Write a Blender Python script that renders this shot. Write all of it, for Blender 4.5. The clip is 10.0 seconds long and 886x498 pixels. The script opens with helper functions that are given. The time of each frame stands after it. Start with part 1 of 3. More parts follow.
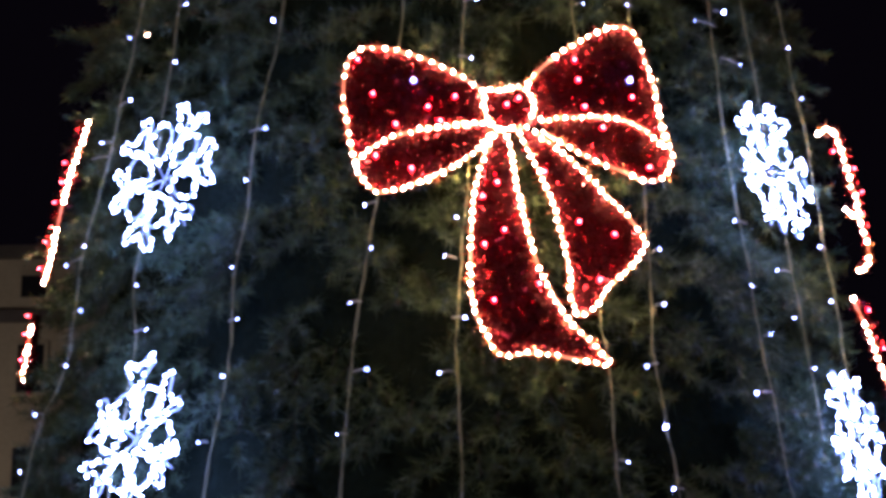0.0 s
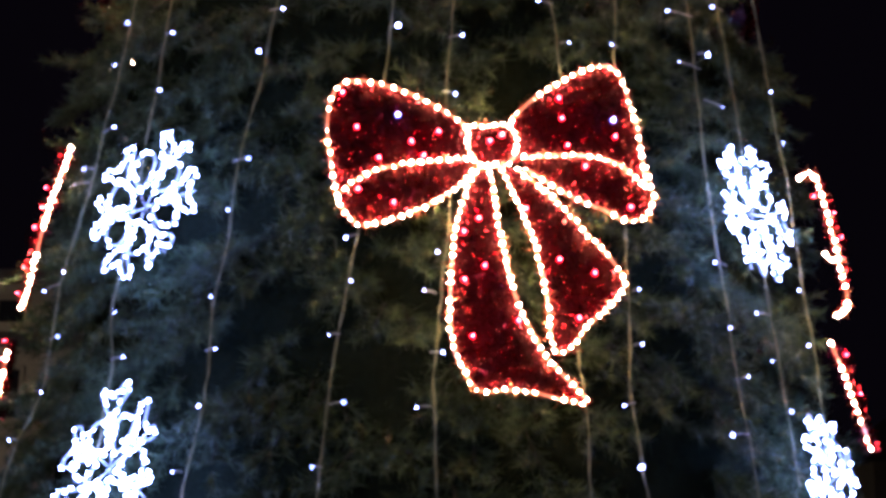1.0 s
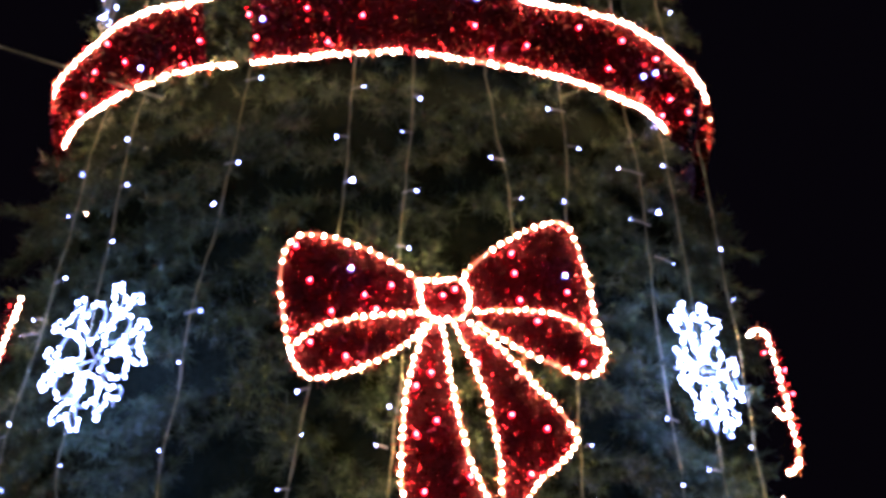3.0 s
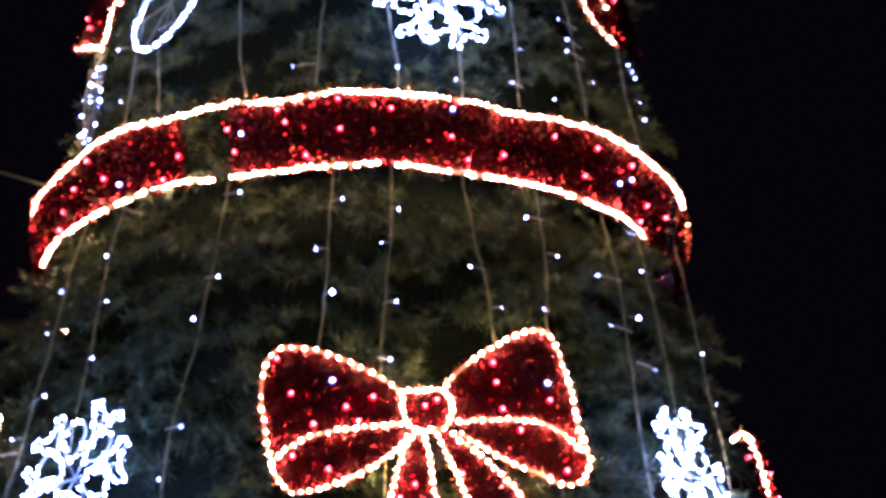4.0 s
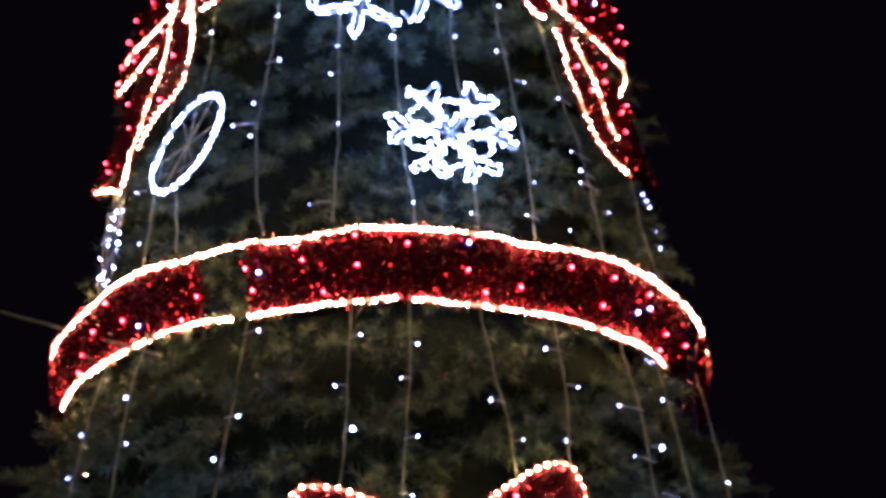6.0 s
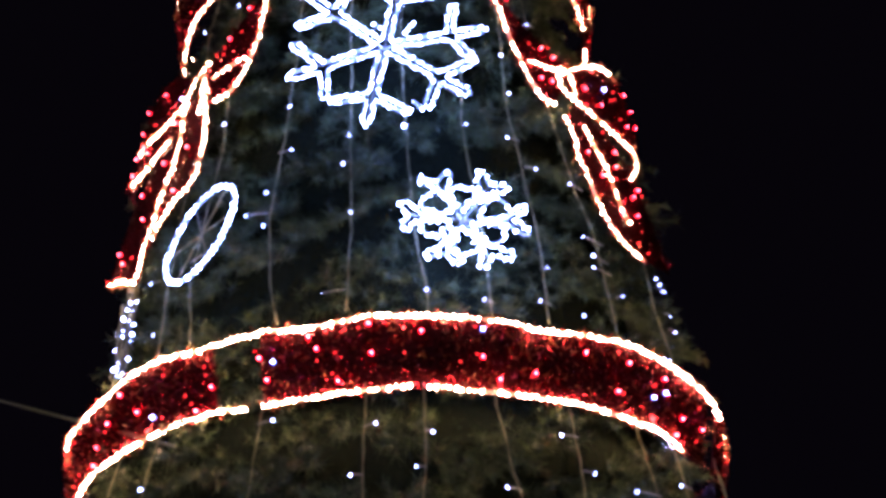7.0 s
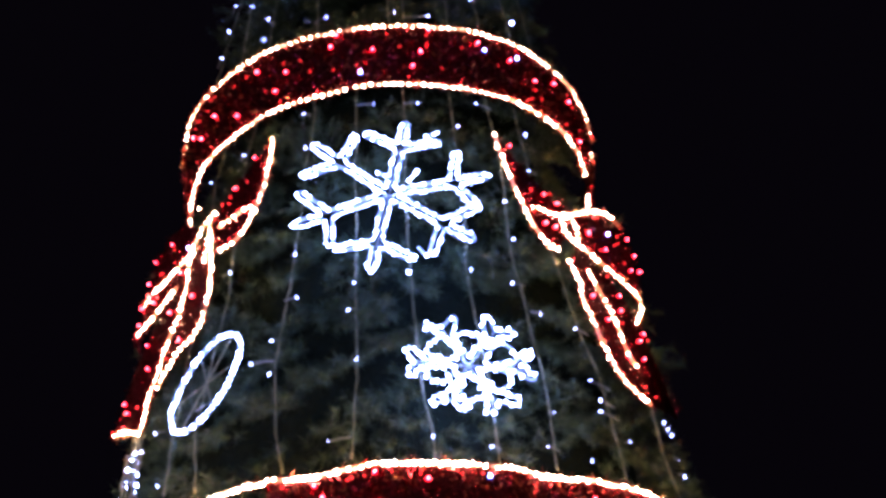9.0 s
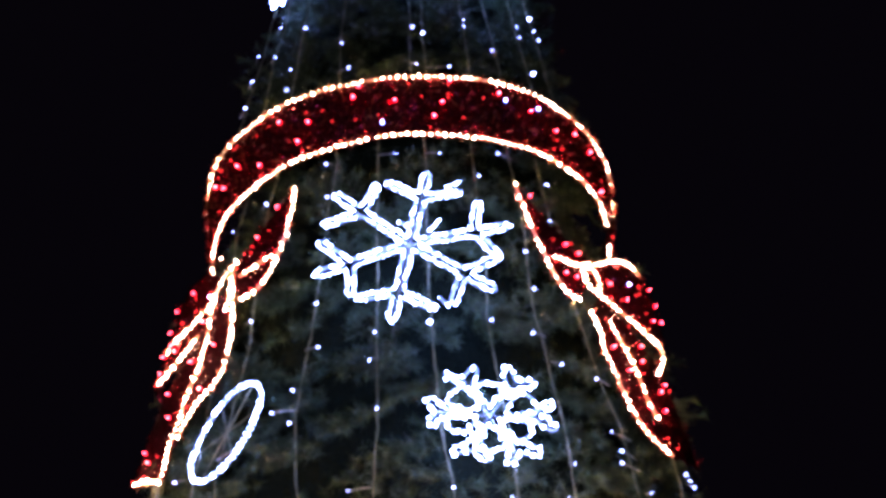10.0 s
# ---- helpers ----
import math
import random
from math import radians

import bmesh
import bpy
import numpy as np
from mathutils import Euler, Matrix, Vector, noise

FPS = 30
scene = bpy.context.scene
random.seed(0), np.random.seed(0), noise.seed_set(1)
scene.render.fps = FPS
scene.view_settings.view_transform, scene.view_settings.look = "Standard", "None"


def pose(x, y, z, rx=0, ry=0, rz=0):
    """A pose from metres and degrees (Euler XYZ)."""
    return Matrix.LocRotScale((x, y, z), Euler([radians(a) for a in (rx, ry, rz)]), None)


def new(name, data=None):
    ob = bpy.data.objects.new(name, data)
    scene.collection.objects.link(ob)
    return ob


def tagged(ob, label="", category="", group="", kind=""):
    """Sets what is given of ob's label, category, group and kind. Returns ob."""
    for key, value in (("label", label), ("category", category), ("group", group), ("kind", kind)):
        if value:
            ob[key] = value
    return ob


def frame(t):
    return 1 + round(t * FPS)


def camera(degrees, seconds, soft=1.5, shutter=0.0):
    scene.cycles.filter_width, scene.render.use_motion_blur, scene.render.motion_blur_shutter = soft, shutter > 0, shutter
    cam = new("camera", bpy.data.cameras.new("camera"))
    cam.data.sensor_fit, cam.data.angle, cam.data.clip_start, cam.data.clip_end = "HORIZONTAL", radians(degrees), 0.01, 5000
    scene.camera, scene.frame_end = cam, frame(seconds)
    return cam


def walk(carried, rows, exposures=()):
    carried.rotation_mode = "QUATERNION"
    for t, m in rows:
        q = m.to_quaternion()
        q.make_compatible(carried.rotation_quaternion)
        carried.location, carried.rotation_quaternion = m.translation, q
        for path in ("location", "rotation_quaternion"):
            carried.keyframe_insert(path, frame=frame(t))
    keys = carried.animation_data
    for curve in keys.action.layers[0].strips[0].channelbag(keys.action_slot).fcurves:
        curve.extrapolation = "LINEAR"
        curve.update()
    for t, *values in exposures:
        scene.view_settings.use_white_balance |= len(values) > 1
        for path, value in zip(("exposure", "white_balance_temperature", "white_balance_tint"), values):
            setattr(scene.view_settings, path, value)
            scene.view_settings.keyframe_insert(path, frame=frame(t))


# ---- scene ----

# ---------------------------------------------------------------- camera
cam = camera(32.4, 10.0, soft=3.8)
EYE = 1.6
ROWS = [
    (0.0, 102.627, 0.467, 0.200),
    (0.5, 102.756, -0.140, -0.931),
    (1.0, 103.936, -0.727, -0.838),
    (1.5, 105.222, -1.184, -1.342),
    (2.0, 106.664, -2.045, -1.490),
    (2.5, 108.087, -1.675, -1.652),
    (2.7, 108.693, -1.344, -2.193),
    (3.8, 113.065, 0.509, -3.102),
    (4.0, 113.870, 0.677, -2.941),
    (4.5, 115.385, 0.783, -2.677),
    (5.0, 116.618, 1.170, -2.364),
    (5.5, 117.589, 1.419, -2.085),
    (5.7, 118.059, 1.488, -1.987),
    (6.8, 121.586, 2.081, -0.881),
    (7.0, 122.210, 2.077, -0.861),
    (7.5, 123.545, 2.412, -1.126),
    (8.0, 124.958, 2.737, -1.042),
    (8.5, 126.352, 2.863, -0.667),
    (9.0, 127.709, 2.497, -0.323),
    (9.5, 128.690, 2.093, 0.008),
    (10.0, 129.594, 1.858, 0.184),
]
walk(cam, [(t, pose(0, 0, EYE, rx, ry, rz)) for t, rx, ry, rz in ROWS], [(0.0, 0.62, 5480, 32), (10.0, 0.62, 5480, 32)])

# ---------------------------------------------------------------- night sky and added fill lights
world = bpy.data.worlds.new("night_sky")
scene.world = world
world.use_nodes = True
wn = world.node_tree
wn.nodes["Background"].inputs["Color"].default_value = (0.62, 0.43, 0.66, 1)
wn.nodes["Background"].inputs["Strength"].default_value = 0.0019

# unseen fill lamp, added to lift the needles, strongest on the lower tiers
tree_fill = new("tree_fill_light", bpy.data.lights.new("tree_fill_light", "POINT"))
tree_fill.data.energy = 205
tree_fill.data.shadow_soft_size = 0.25
tree_fill.data.color = (1.0, 0.92, 0.90)
tree_fill.location = (-3.5, 0.5, 2.4)
# second added lamp with no visible source, to keep the house front from black
house_fill = new("house_fill_light", bpy.data.lights.new("house_fill_light", "POINT"))
house_fill.data.energy = 420
house_fill.data.shadow_soft_size = 0.25
house_fill.data.color = (1.0, 0.82, 0.55)
house_fill.location = (-17.0, 36.0, 5.0)


# ---------------------------------------------------------------- materials
def material(name):
    m = bpy.data.materials.new(name)
    m.use_nodes = True
    return m, m.node_tree.nodes, m.node_tree.links, m.node_tree.nodes["Principled BSDF"]


def varied(name, dark, light, rough, scale=8.0, fine=60.0, bump=0.0, metal=0.0, island=False, spec=0.5):
    """A surface whose colour wanders between two tones at two scales, with a fine relief."""
    m, n, l, b = material(name)
    co = n.new("ShaderNodeTexCoord")
    big, small = n.new("ShaderNodeTexNoise"), n.new("ShaderNodeTexNoise")
    big.inputs["Scale"].default_value, small.inputs["Scale"].default_value = scale, fine
    big.inputs["Detail"].default_value = small.inputs["Detail"].default_value = 3
    l.new(co.outputs["Object"], big.inputs["Vector"])
    l.new(co.outputs["Object"], small.inputs["Vector"])
    mean = n.new("ShaderNodeMath")
    mean.operation = "MULTIPLY_ADD"
    l.new(small.outputs["Fac"], mean.inputs[0])
    mean.inputs[1].default_value = 0.5
    half = n.new("ShaderNodeMath")
    half.operation = "MULTIPLY"
    half.inputs[1].default_value = 0.5
    if island:
        geo = n.new("ShaderNodeNewGeometry")
        both = n.new("ShaderNodeMath")
        both.operation = "MULTIPLY_ADD"
        both.inputs[1].default_value = 0.55
        spread = n.new("ShaderNodeMath")
        spread.operation = "MULTIPLY"
        spread.inputs[1].default_value = 0.45
        l.new(big.outputs["Fac"], spread.inputs[0])
        l.new(geo.outputs["Random Per Island"], both.inputs[0])
        l.new(spread.outputs[0], both.inputs[2])
        l.new(both.outputs[0], half.inputs[0])
    else:
        l.new(big.outputs["Fac"], half.inputs[0])
    l.new(half.outputs[0], mean.inputs[2])
    ramp = n.new("ShaderNodeValToRGB")
    ramp.color_ramp.elements[0].position, ramp.color_ramp.elements[1].position = 0.3, 0.72
    ramp.color_ramp.elements[0].color, ramp.color_ramp.elements[1].color = (*dark, 1), (*light, 1)
    l.new(mean.outputs[0], ramp.inputs["Fac"])
    l.new(ramp.outputs["Color"], b.inputs["Base Color"])
    b.inputs["Roughness"].default_value, b.inputs["Metallic"].default_value = rough, metal
    b.inputs["Specular IOR Level"].default_value = spec
    if bump:
        relief = n.new("ShaderNodeBump")
        relief.inputs["Strength"].default_value = bump
        relief.inputs["Distance"].default_value = 0.01
        l.new(small.outputs["Fac"], relief.inputs["Height"])
        l.new(relief.outputs["Normal"], b.inputs["Normal"])
    return m


def glowing(name, colour, strength, base=(0.6, 0.6, 0.6)):
    m, n, l, b = material(name)
    b.inputs["Base Color"].default_value = (*base, 1)
    b.inputs["Roughness"].default_value = 0.25
    b.inputs["Emission Color"].default_value = (*colour, 1)
    b.inputs["Emission Strength"].default_value = strength
    return m


NEEDLE = varied("pvc_pine_needle", (0.018, 0.034, 0.012), (0.105, 0.152, 0.060), 0.45, scale=3.2, fine=9, island=True, spec=0.35)
TWIG = varied("brown_wire_twig", (0.03, 0.02, 0.012), (0.06, 0.045, 0.025), 0.8)
# near-black green: the shade deep between the branches is put into this colour
CORE = varied("deep_shade_core", (0.006, 0.009, 0.005), (0.014, 0.020, 0.012), 1.0, scale=3, fine=30, bump=0.6, spec=0.0)
NET = varied("dark_red_net", (0.030, 0.003, 0.005), (0.088, 0.009, 0.013), 0.8, scale=6, fine=70, bump=0.8, spec=0.1)
TINSEL = varied("red_tinsel", (0.025, 0.002, 0.003), (0.54, 0.032, 0.048), 0.27, scale=6, fine=50, island=True, metal=1.0)
FRINGE = varied("red_gold_tinsel", (0.40, 0.020, 0.02), (0.62, 0.26, 0.08), 0.3, scale=6, fine=50, island=True, metal=0.5)
CABLE = varied("pale_green_cable", (0.20, 0.20, 0.09), (0.36, 0.35, 0.18), 0.5, scale=5, fine=80)
STEEL = varied("galvanised_frame", (0.3, 0.3, 0.3), (0.5, 0.5, 0.5), 0.4, metal=0.9)
WHITE_TUBE = glowing("white_rope_tube", (0.26, 0.40, 1.0), 1.3)
WHITE_LED = glowing("cold_white_led", (0.27, 0.40, 1.0), 74.0)
BULB_WHITE = glowing("cold_white_bulb", (0.30, 0.38, 1.0), 42.0)
BULB_DIM = glowing("dim_white_bulb", (0.30, 0.42, 1.0), 5.0)
WARM_TUBE = glowing("amber_rope_tube", (1.0, 0.22, 0.06), 1.6)
WARM_LED = glowing("warm_white_led", (1.0, 0.57, 0.25), 225.0)
BAND_TUBE = glowing("warm_white_rope_tube", (1.0, 0.34, 0.12), 1.4)
BOW_LED = glowing("amber_white_led", (1.0, 0.62, 0.25), 400.0)
# red and blue glow for the added caps that imitate glare round the bulbs
RED_HALO = glowing("red_halo_cap", (1.0, 0.007, 0.014), 2.8, (0.5, 0.02, 0.03))
BLUE_HALO = glowing("blue_halo_cap", (0.10, 0.14, 1.0), 0.7, (0.4, 0.4, 0.6))
RED_DIM = glowing("dim_red_bulb", (1.0, 0.03, 0.02), 5.0, (0.5, 0.02, 0.03))
BULB_RED = glowing("red_bulb", (1.0, 0.030, 0.036), 110.0)
CLEAR = varied("clear_plastic_stem", (0.45, 0.45, 0.42), (0.6, 0.6, 0.56), 0.3)
PAVING = varied("granite_paving", (0.10, 0.095, 0.09), (0.2, 0.19, 0.18), 0.75, scale=2, fine=60, bump=0.4)
PLASTER = varied("ochre_plaster", (0.25, 0.22, 0.15), (0.36, 0.32, 0.22), 0.85, scale=0.7, fine=9, bump=0.2)
GLASS = varied("dark_window_glass", (0.012, 0.013, 0.016), (0.02, 0.02, 0.024), 0.08, scale=1, fine=4)
ROOF = varied("dark_roof_sheet", (0.04, 0.035, 0.03), (0.08, 0.07, 0.06), 0.7, scale=2, fine=20)


# ---------------------------------------------------------------- mesh helpers
def mesh_of(name, verts, faces, mat):
    me = bpy.data.meshes.new(name)
    me.from_pydata([tuple(v) for v in verts], [], faces)
    me.materials.append(mat)
    me.update()
    return me


def part(name, geometry, mat, parent, label="", kind="", smooth=False):
    """Links verts and faces as one mesh object under a thing or a part."""
    me = mesh_of(name, geometry[0], geometry[1], mat)
    if smooth:
        me.polygons.foreach_set("use_smooth", [True] * len(me.polygons))
    ob = new(name, me)
    ob.parent = parent
    return tagged(ob, label, kind=kind)


def joined(pieces):
    verts, faces = [], []
    for v, f in pieces:
        k = len(verts)
        verts.extend(v)
        faces.extend([tuple(i + k for i in face) for face in f])
    return verts, faces


def resampled(points, step):
    """Points every step metres along a polyline."""
    p = np.array([tuple(q) for q in points], float)
    seg = np.linalg.norm(np.diff(p, axis=0), axis=1)
    s = np.concatenate([[0], np.cumsum(seg)])
    n = max(2, int(round(s[-1] / step)) + 1)
    at = np.linspace(0, s[-1], n)
    return np.stack([np.interp(at, s, p[:, k]) for k in range(p.shape[1])], 1)


def rounded(points, times=2, closed=False):
    """Chaikin's corner cutting, ends kept."""
    p = np.array([tuple(q) for q in points], float)
    for _ in range(times):
        a, b = p[:-1] * 0.75 + p[1:] * 0.25, p[:-1] * 0.25 + p[1:] * 0.75
        mid = np.empty((2 * len(a), p.shape[1]))
        mid[0::2], mid[1::2] = a, b
        p = np.concatenate([p[:1], mid[1:-1], p[-1:]])
    return p


def trimmed(points, d):
    """Corners cut by at most d metres."""
    p = [np.array(q, float) for q in points]
    out = [p[0]]
    for a, b, c in zip(p, p[1:], p[2:]):
        for other in (a, c):
            way = other - b
            n = np.linalg.norm(way) + 1e-9
            out.append(b + way / n * min(d, 0.35 * n))
    return np.array(out + [p[-1]])


def tube(points, r, sides=6):
    p = np.array([tuple(q) for q in points], float)
    if p.shape[1] == 2:
        p = np.concatenate([p, np.zeros((len(p), 1))], 1)
    d = np.gradient(p, axis=0)
    d /= np.linalg.norm(d, axis=1, keepdims=True) + 1e-9
    ref = np.array([0.13, 0.21, 0.97]) if abs(d[:, 2]).mean() < 0.8 else np.array([0.97, 0.13, 0.1])
    a = np.cross(d, ref)
    a /= np.linalg.norm(a, axis=1, keepdims=True) + 1e-9
    b = np.cross(d, a)
    verts = [tuple(p[i] + r * (math.cos(2 * math.pi * k / sides) * a[i] + math.sin(2 * math.pi * k / sides) * b[i]))
             for i in range(len(p)) for k in range(sides)]
    faces = [(i * sides + k, i * sides + (k + 1) % sides, (i + 1) * sides + (k + 1) % sides, (i + 1) * sides + k)
             for i in range(len(p) - 1) for k in range(sides)]
    faces += [tuple(range(sides))[::-1], tuple(range((len(p) - 1) * sides, len(p) * sides))]
    return verts, faces


def bead(c, r, rings=4, sides=7, stretch=1.0):
    verts = [(c[0], c[1], c[2] + r * stretch)]
    for i in range(1, rings):
        a = math.pi * i / rings
        verts += [(c[0] + r * math.sin(a) * math.cos(2 * math.pi * k / sides), c[1] + r * math.sin(a) * math.sin(2 * math.pi * k / sides),
                   c[2] + r * stretch * math.cos(a)) for k in range(sides)]
    verts.append((c[0], c[1], c[2] - r * stretch))
    last = len(verts) - 1
    faces = [(0, 1 + k, 1 + (k + 1) % sides) for k in range(sides)]
    for i in range(rings - 2):
        for k in range(sides):
            faces.append((1 + i * sides + k, 1 + (i + 1) * sides + k, 1 + (i + 1) * sides + (k + 1) % sides, 1 + i * sides + (k + 1) % sides))
    k0 = 1 + (rings - 2) * sides
    faces += [(last, k0 + (k + 1) % sides, k0 + k) for k in range(sides)]
    return verts, faces


def box(x0, x1, y0, y1, z0, z1):
    v = [(x, y, z) for z in (z0, z1) for y in (y0, y1) for x in (x0, x1)]
    return v, [(0, 2, 3, 1), (4, 5, 7, 6), (0, 1, 5, 4), (2, 6, 7, 3), (0, 4, 6, 2), (1, 3, 7, 5)]


def bulb_mesh(name, r, mat, stretch=1.25):
    me = mesh_of(name, *bead((0, 0, 0), r, 5, 8, stretch), mat)
    me.polygons.foreach_set("use_smooth", [True] * len(me.polygons))
    return me


def halo_bulb(name, r, mat, halo_r, halo_mat):
    """A bright tip on a wider glowing cap, added as its glare halo; local z points away from the tree."""
    tip, cap = bead((0, 0, 0.004), r, 5, 8, 1.2), bead((0, 0, -0.006), halo_r, 5, 8, 0.55)
    me = mesh_of(name, *joined([tip, cap]), mat)
    me.materials.append(halo_mat)
    me.polygons.foreach_set("material_index", [0] * len(tip[1]) + [1] * len(cap[1]))
    me.polygons.foreach_set("use_smooth", [True] * len(me.polygons))
    return me


def shared(name, me, parent, at, label=""):
    ob = new(name, me)
    ob.parent = parent
    ob.location = at
    return tagged(ob, label)


# ---------------------------------------------------------------- the tree's shape
AXIS_Y = 8.0
PROFILE_Z = (0.0, 0.6, 2.6, 4.5, 4.78, 5.1, 6.1, 7.0, 8.0, 8.5, 10.0, 18.0)
PROFILE_R = (2.3, 2.47, 2.13, 1.93, 1.87, 1.80, 1.66, 1.54, 1.38, 1.33, 1.12, 0.05)


def radius(z):
    return float(np.interp(z, PROFILE_Z, PROFILE_R))


def on_tree(theta, z, out=0.0):
    """A point on the tree's surface; theta in degrees from the side that faces the square, to the right."""
    a, r = radians(theta), radius(z) + out
    return Vector((r * math.sin(a), AXIS_Y - r * math.cos(a), z))


def panel(theta, z, out=0.06, roll=0.0, lean=7.4, twist=0.0):
    """The pose of a flat frame that leans against the tree: its x to the right, y up, z away from the tree."""
    m = Matrix.Translation(on_tree(theta, z, out)) @ Matrix.Rotation(radians(theta + twist), 4, "Z")
    m = m @ Matrix.Rotation(radians(90 - lean), 4, "X") @ Matrix.Rotation(radians(roll), 4, "Z")
    return m


# ---------------------------------------------------------------- ground and the house behind
ground = tagged(new("ground", mesh_of("ground", [(-900, -900, 0), (900, -900, 0), (900, 900, 0), (-900, 900, 0)], [(0, 1, 2, 3)], PAVING)),
                "dark granite paving of the town square", "ground", kind="structure")


# ---------------------------------------------------------------- tree
def build_tree():
    rng = np.random.default_rng(4)
    tree = tagged(new("christmas_tree"), "tall artificial pine tree with dense dark green needles", "christmas tree")
    tree.location = (0, AXIS_Y, 0)
    # the closed inner cone, coloured near black as the shade behind the needles
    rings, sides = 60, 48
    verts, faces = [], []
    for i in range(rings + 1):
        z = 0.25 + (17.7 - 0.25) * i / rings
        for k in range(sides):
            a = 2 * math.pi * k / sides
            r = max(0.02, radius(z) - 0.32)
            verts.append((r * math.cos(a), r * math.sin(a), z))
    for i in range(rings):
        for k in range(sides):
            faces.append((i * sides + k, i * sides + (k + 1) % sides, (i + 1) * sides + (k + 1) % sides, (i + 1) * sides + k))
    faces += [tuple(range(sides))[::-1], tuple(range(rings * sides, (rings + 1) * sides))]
    part("core", (verts, faces), CORE, tree, "inner cone coloured near black for the shade between branches")
    part("stand", tube([(0, 0, 0.0), (0, 0, 0.3)], 0.9, 24), STEEL, tree, "steel stand")
    # branches that droop outwards, each with sprigs to both sides
    z0, z1 = 0.5, 17.8
    zz = np.linspace(z0, z1, 400)
    cum = np.cumsum([radius(z) for z in zz])
    branches, each = 3700, 8
    order = rng.permutation(branches)
    bz = np.interp((order + rng.normal(0, 50, branches)).clip(0, branches) / branches, cum / cum[-1], zz)
    ba = order * 2.39996 + rng.normal(0, 0.06, branches)
    br = np.interp(bz, PROFILE_Z, PROFILE_R)
    lump = np.array([noise.noise(Vector((2.2 * math.cos(t) * q, 2.2 * math.sin(t) * q, 2.2 * h))) for t, q, h in zip(ba, br, bz)])
    tuck = 0.13 * np.exp(-((bz - 4.95) / 0.24) ** 4) + 0.12 * np.exp(-((bz - 8.25) / 0.30) ** 4) + 0.09 * np.exp(-((bz - 5.5) / 0.26) ** 4)
    reach = np.clip(br / 0.8, 0.35, 1)
    blong = rng.uniform(0.26, 0.40, branches) * reach
    broot = br - tuck - 0.375 * reach + 0.16 * np.clip(lump, -0.7, 0.3)
    bout = np.stack([np.cos(ba), np.sin(ba), np.zeros(branches)], 1)
    bside = np.stack([-np.sin(ba), np.cos(ba), np.zeros(branches)], 1)
    up = np.array([0, 0, 1.0])
    baxis = bout + rng.normal(-0.55, 0.30, branches)[:, None] * up + rng.normal(0, 0.38, branches)[:, None] * bside
    baxis /= np.linalg.norm(baxis, axis=1, keepdims=True)
    bbase = np.stack([broot * np.cos(ba), broot * np.sin(ba), bz], 1)
    count = branches * each
    own = np.repeat(np.arange(branches), each)
    along = np.tile((np.arange(each) + 0.6) / each, branches) * 0.95
    hand = np.tile(np.where(np.arange(each) % 2, 1.0, -1.0), branches) * (1 - 0.75 * (along > 0.8))
    base = bbase[own] + baxis[own] * (blong[own] * along)[:, None] - up * (0.05 * along ** 2)[:, None]
    axis = baxis[own] * 0.85 + bside[own] * (hand * rng.uniform(0.5, 1.0, count))[:, None] + up * rng.normal(-0.08, 0.28, count)[:, None]
    axis /= np.linalg.norm(axis, axis=1, keepdims=True)
    r = br[own]
    length = rng.uniform(0.09, 0.17, count) * reach[own]
    needles = 42
    f = (np.arange(needles) + 0.5) / needles
    turn = np.arange(needles) * 2.399
    p = np.cross(axis, up + 0.01)
    p /= np.linalg.norm(p, axis=1, keepdims=True)
    q = np.cross(axis, p)
    start = base[:, None] + axis[:, None] * (length[:, None] * f[None])[..., None]
    jit = rng.normal(0, 0.4, (count, needles))
    ray = np.cos(turn + jit)[..., None] * p[:, None] + np.sin(turn + jit)[..., None] * q[:, None]
    way = ray * 0.8 + axis[:, None] * rng.uniform(0.4, 0.9, (count, needles))[..., None]
    way += rng.normal(0, 0.15, way.shape)
    way /= np.linalg.norm(way, axis=2, keepdims=True)
    nl = rng.uniform(0.040, 0.085, (count, needles)) * np.clip(r / 0.8, 0.5, 1)[:, None]
    wide = np.cross(way, rng.normal(0, 1, way.shape))
    wide /= np.linalg.norm(wide, axis=2, keepdims=True) + 1e-9
    w = 0.0028
    tri = np.stack([start - wide * w, start + wide * w, start + way * nl[..., None]], 2).reshape(-1, 3)
    me = bpy.data.meshes.new("needles")
    nt = len(tri) // 3
    me.vertices.add(len(tri))
    me.vertices.foreach_set("co", tri.astype(np.float32).ravel())
    me.loops.add(len(tri))
    me.loops.foreach_set("vertex_index", np.arange(len(tri), dtype=np.int32))
    me.polygons.add(nt)
    me.polygons.foreach_set("loop_start", np.arange(0, len(tri), 3, dtype=np.int32))
    me.polygons.foreach_set("loop_total", np.full(nt, 3, dtype=np.int32))
    me.materials.append(NEEDLE)
    me.update(calc_edges=True)
    ob = new("needles", me)
    ob.parent = tree
    tagged(ob, "dense dark green plastic pine needles", kind="stuff")
    # twigs
    tip = base + axis * length[:, None]
    thin = p * 0.003
    bthin = bside * 0.005
    btip = bbase + baxis * blong[:, None]
    quad = np.concatenate([np.stack([base - thin, base + thin, tip + thin * 0.4, tip - thin * 0.4], 1).reshape(-1, 3),
                           np.stack([bbase - bthin, bbase + bthin, btip + bthin * 0.4, btip - bthin * 0.4], 1).reshape(-1, 3)])
    part("twig_layer", (quad.tolist(), [(4 * i, 4 * i + 1, 4 * i + 2, 4 * i + 3) for i in range(count + branches)]), TWIG, tree, "thin brown twigs", kind="stuff")
    return tree


build_tree()


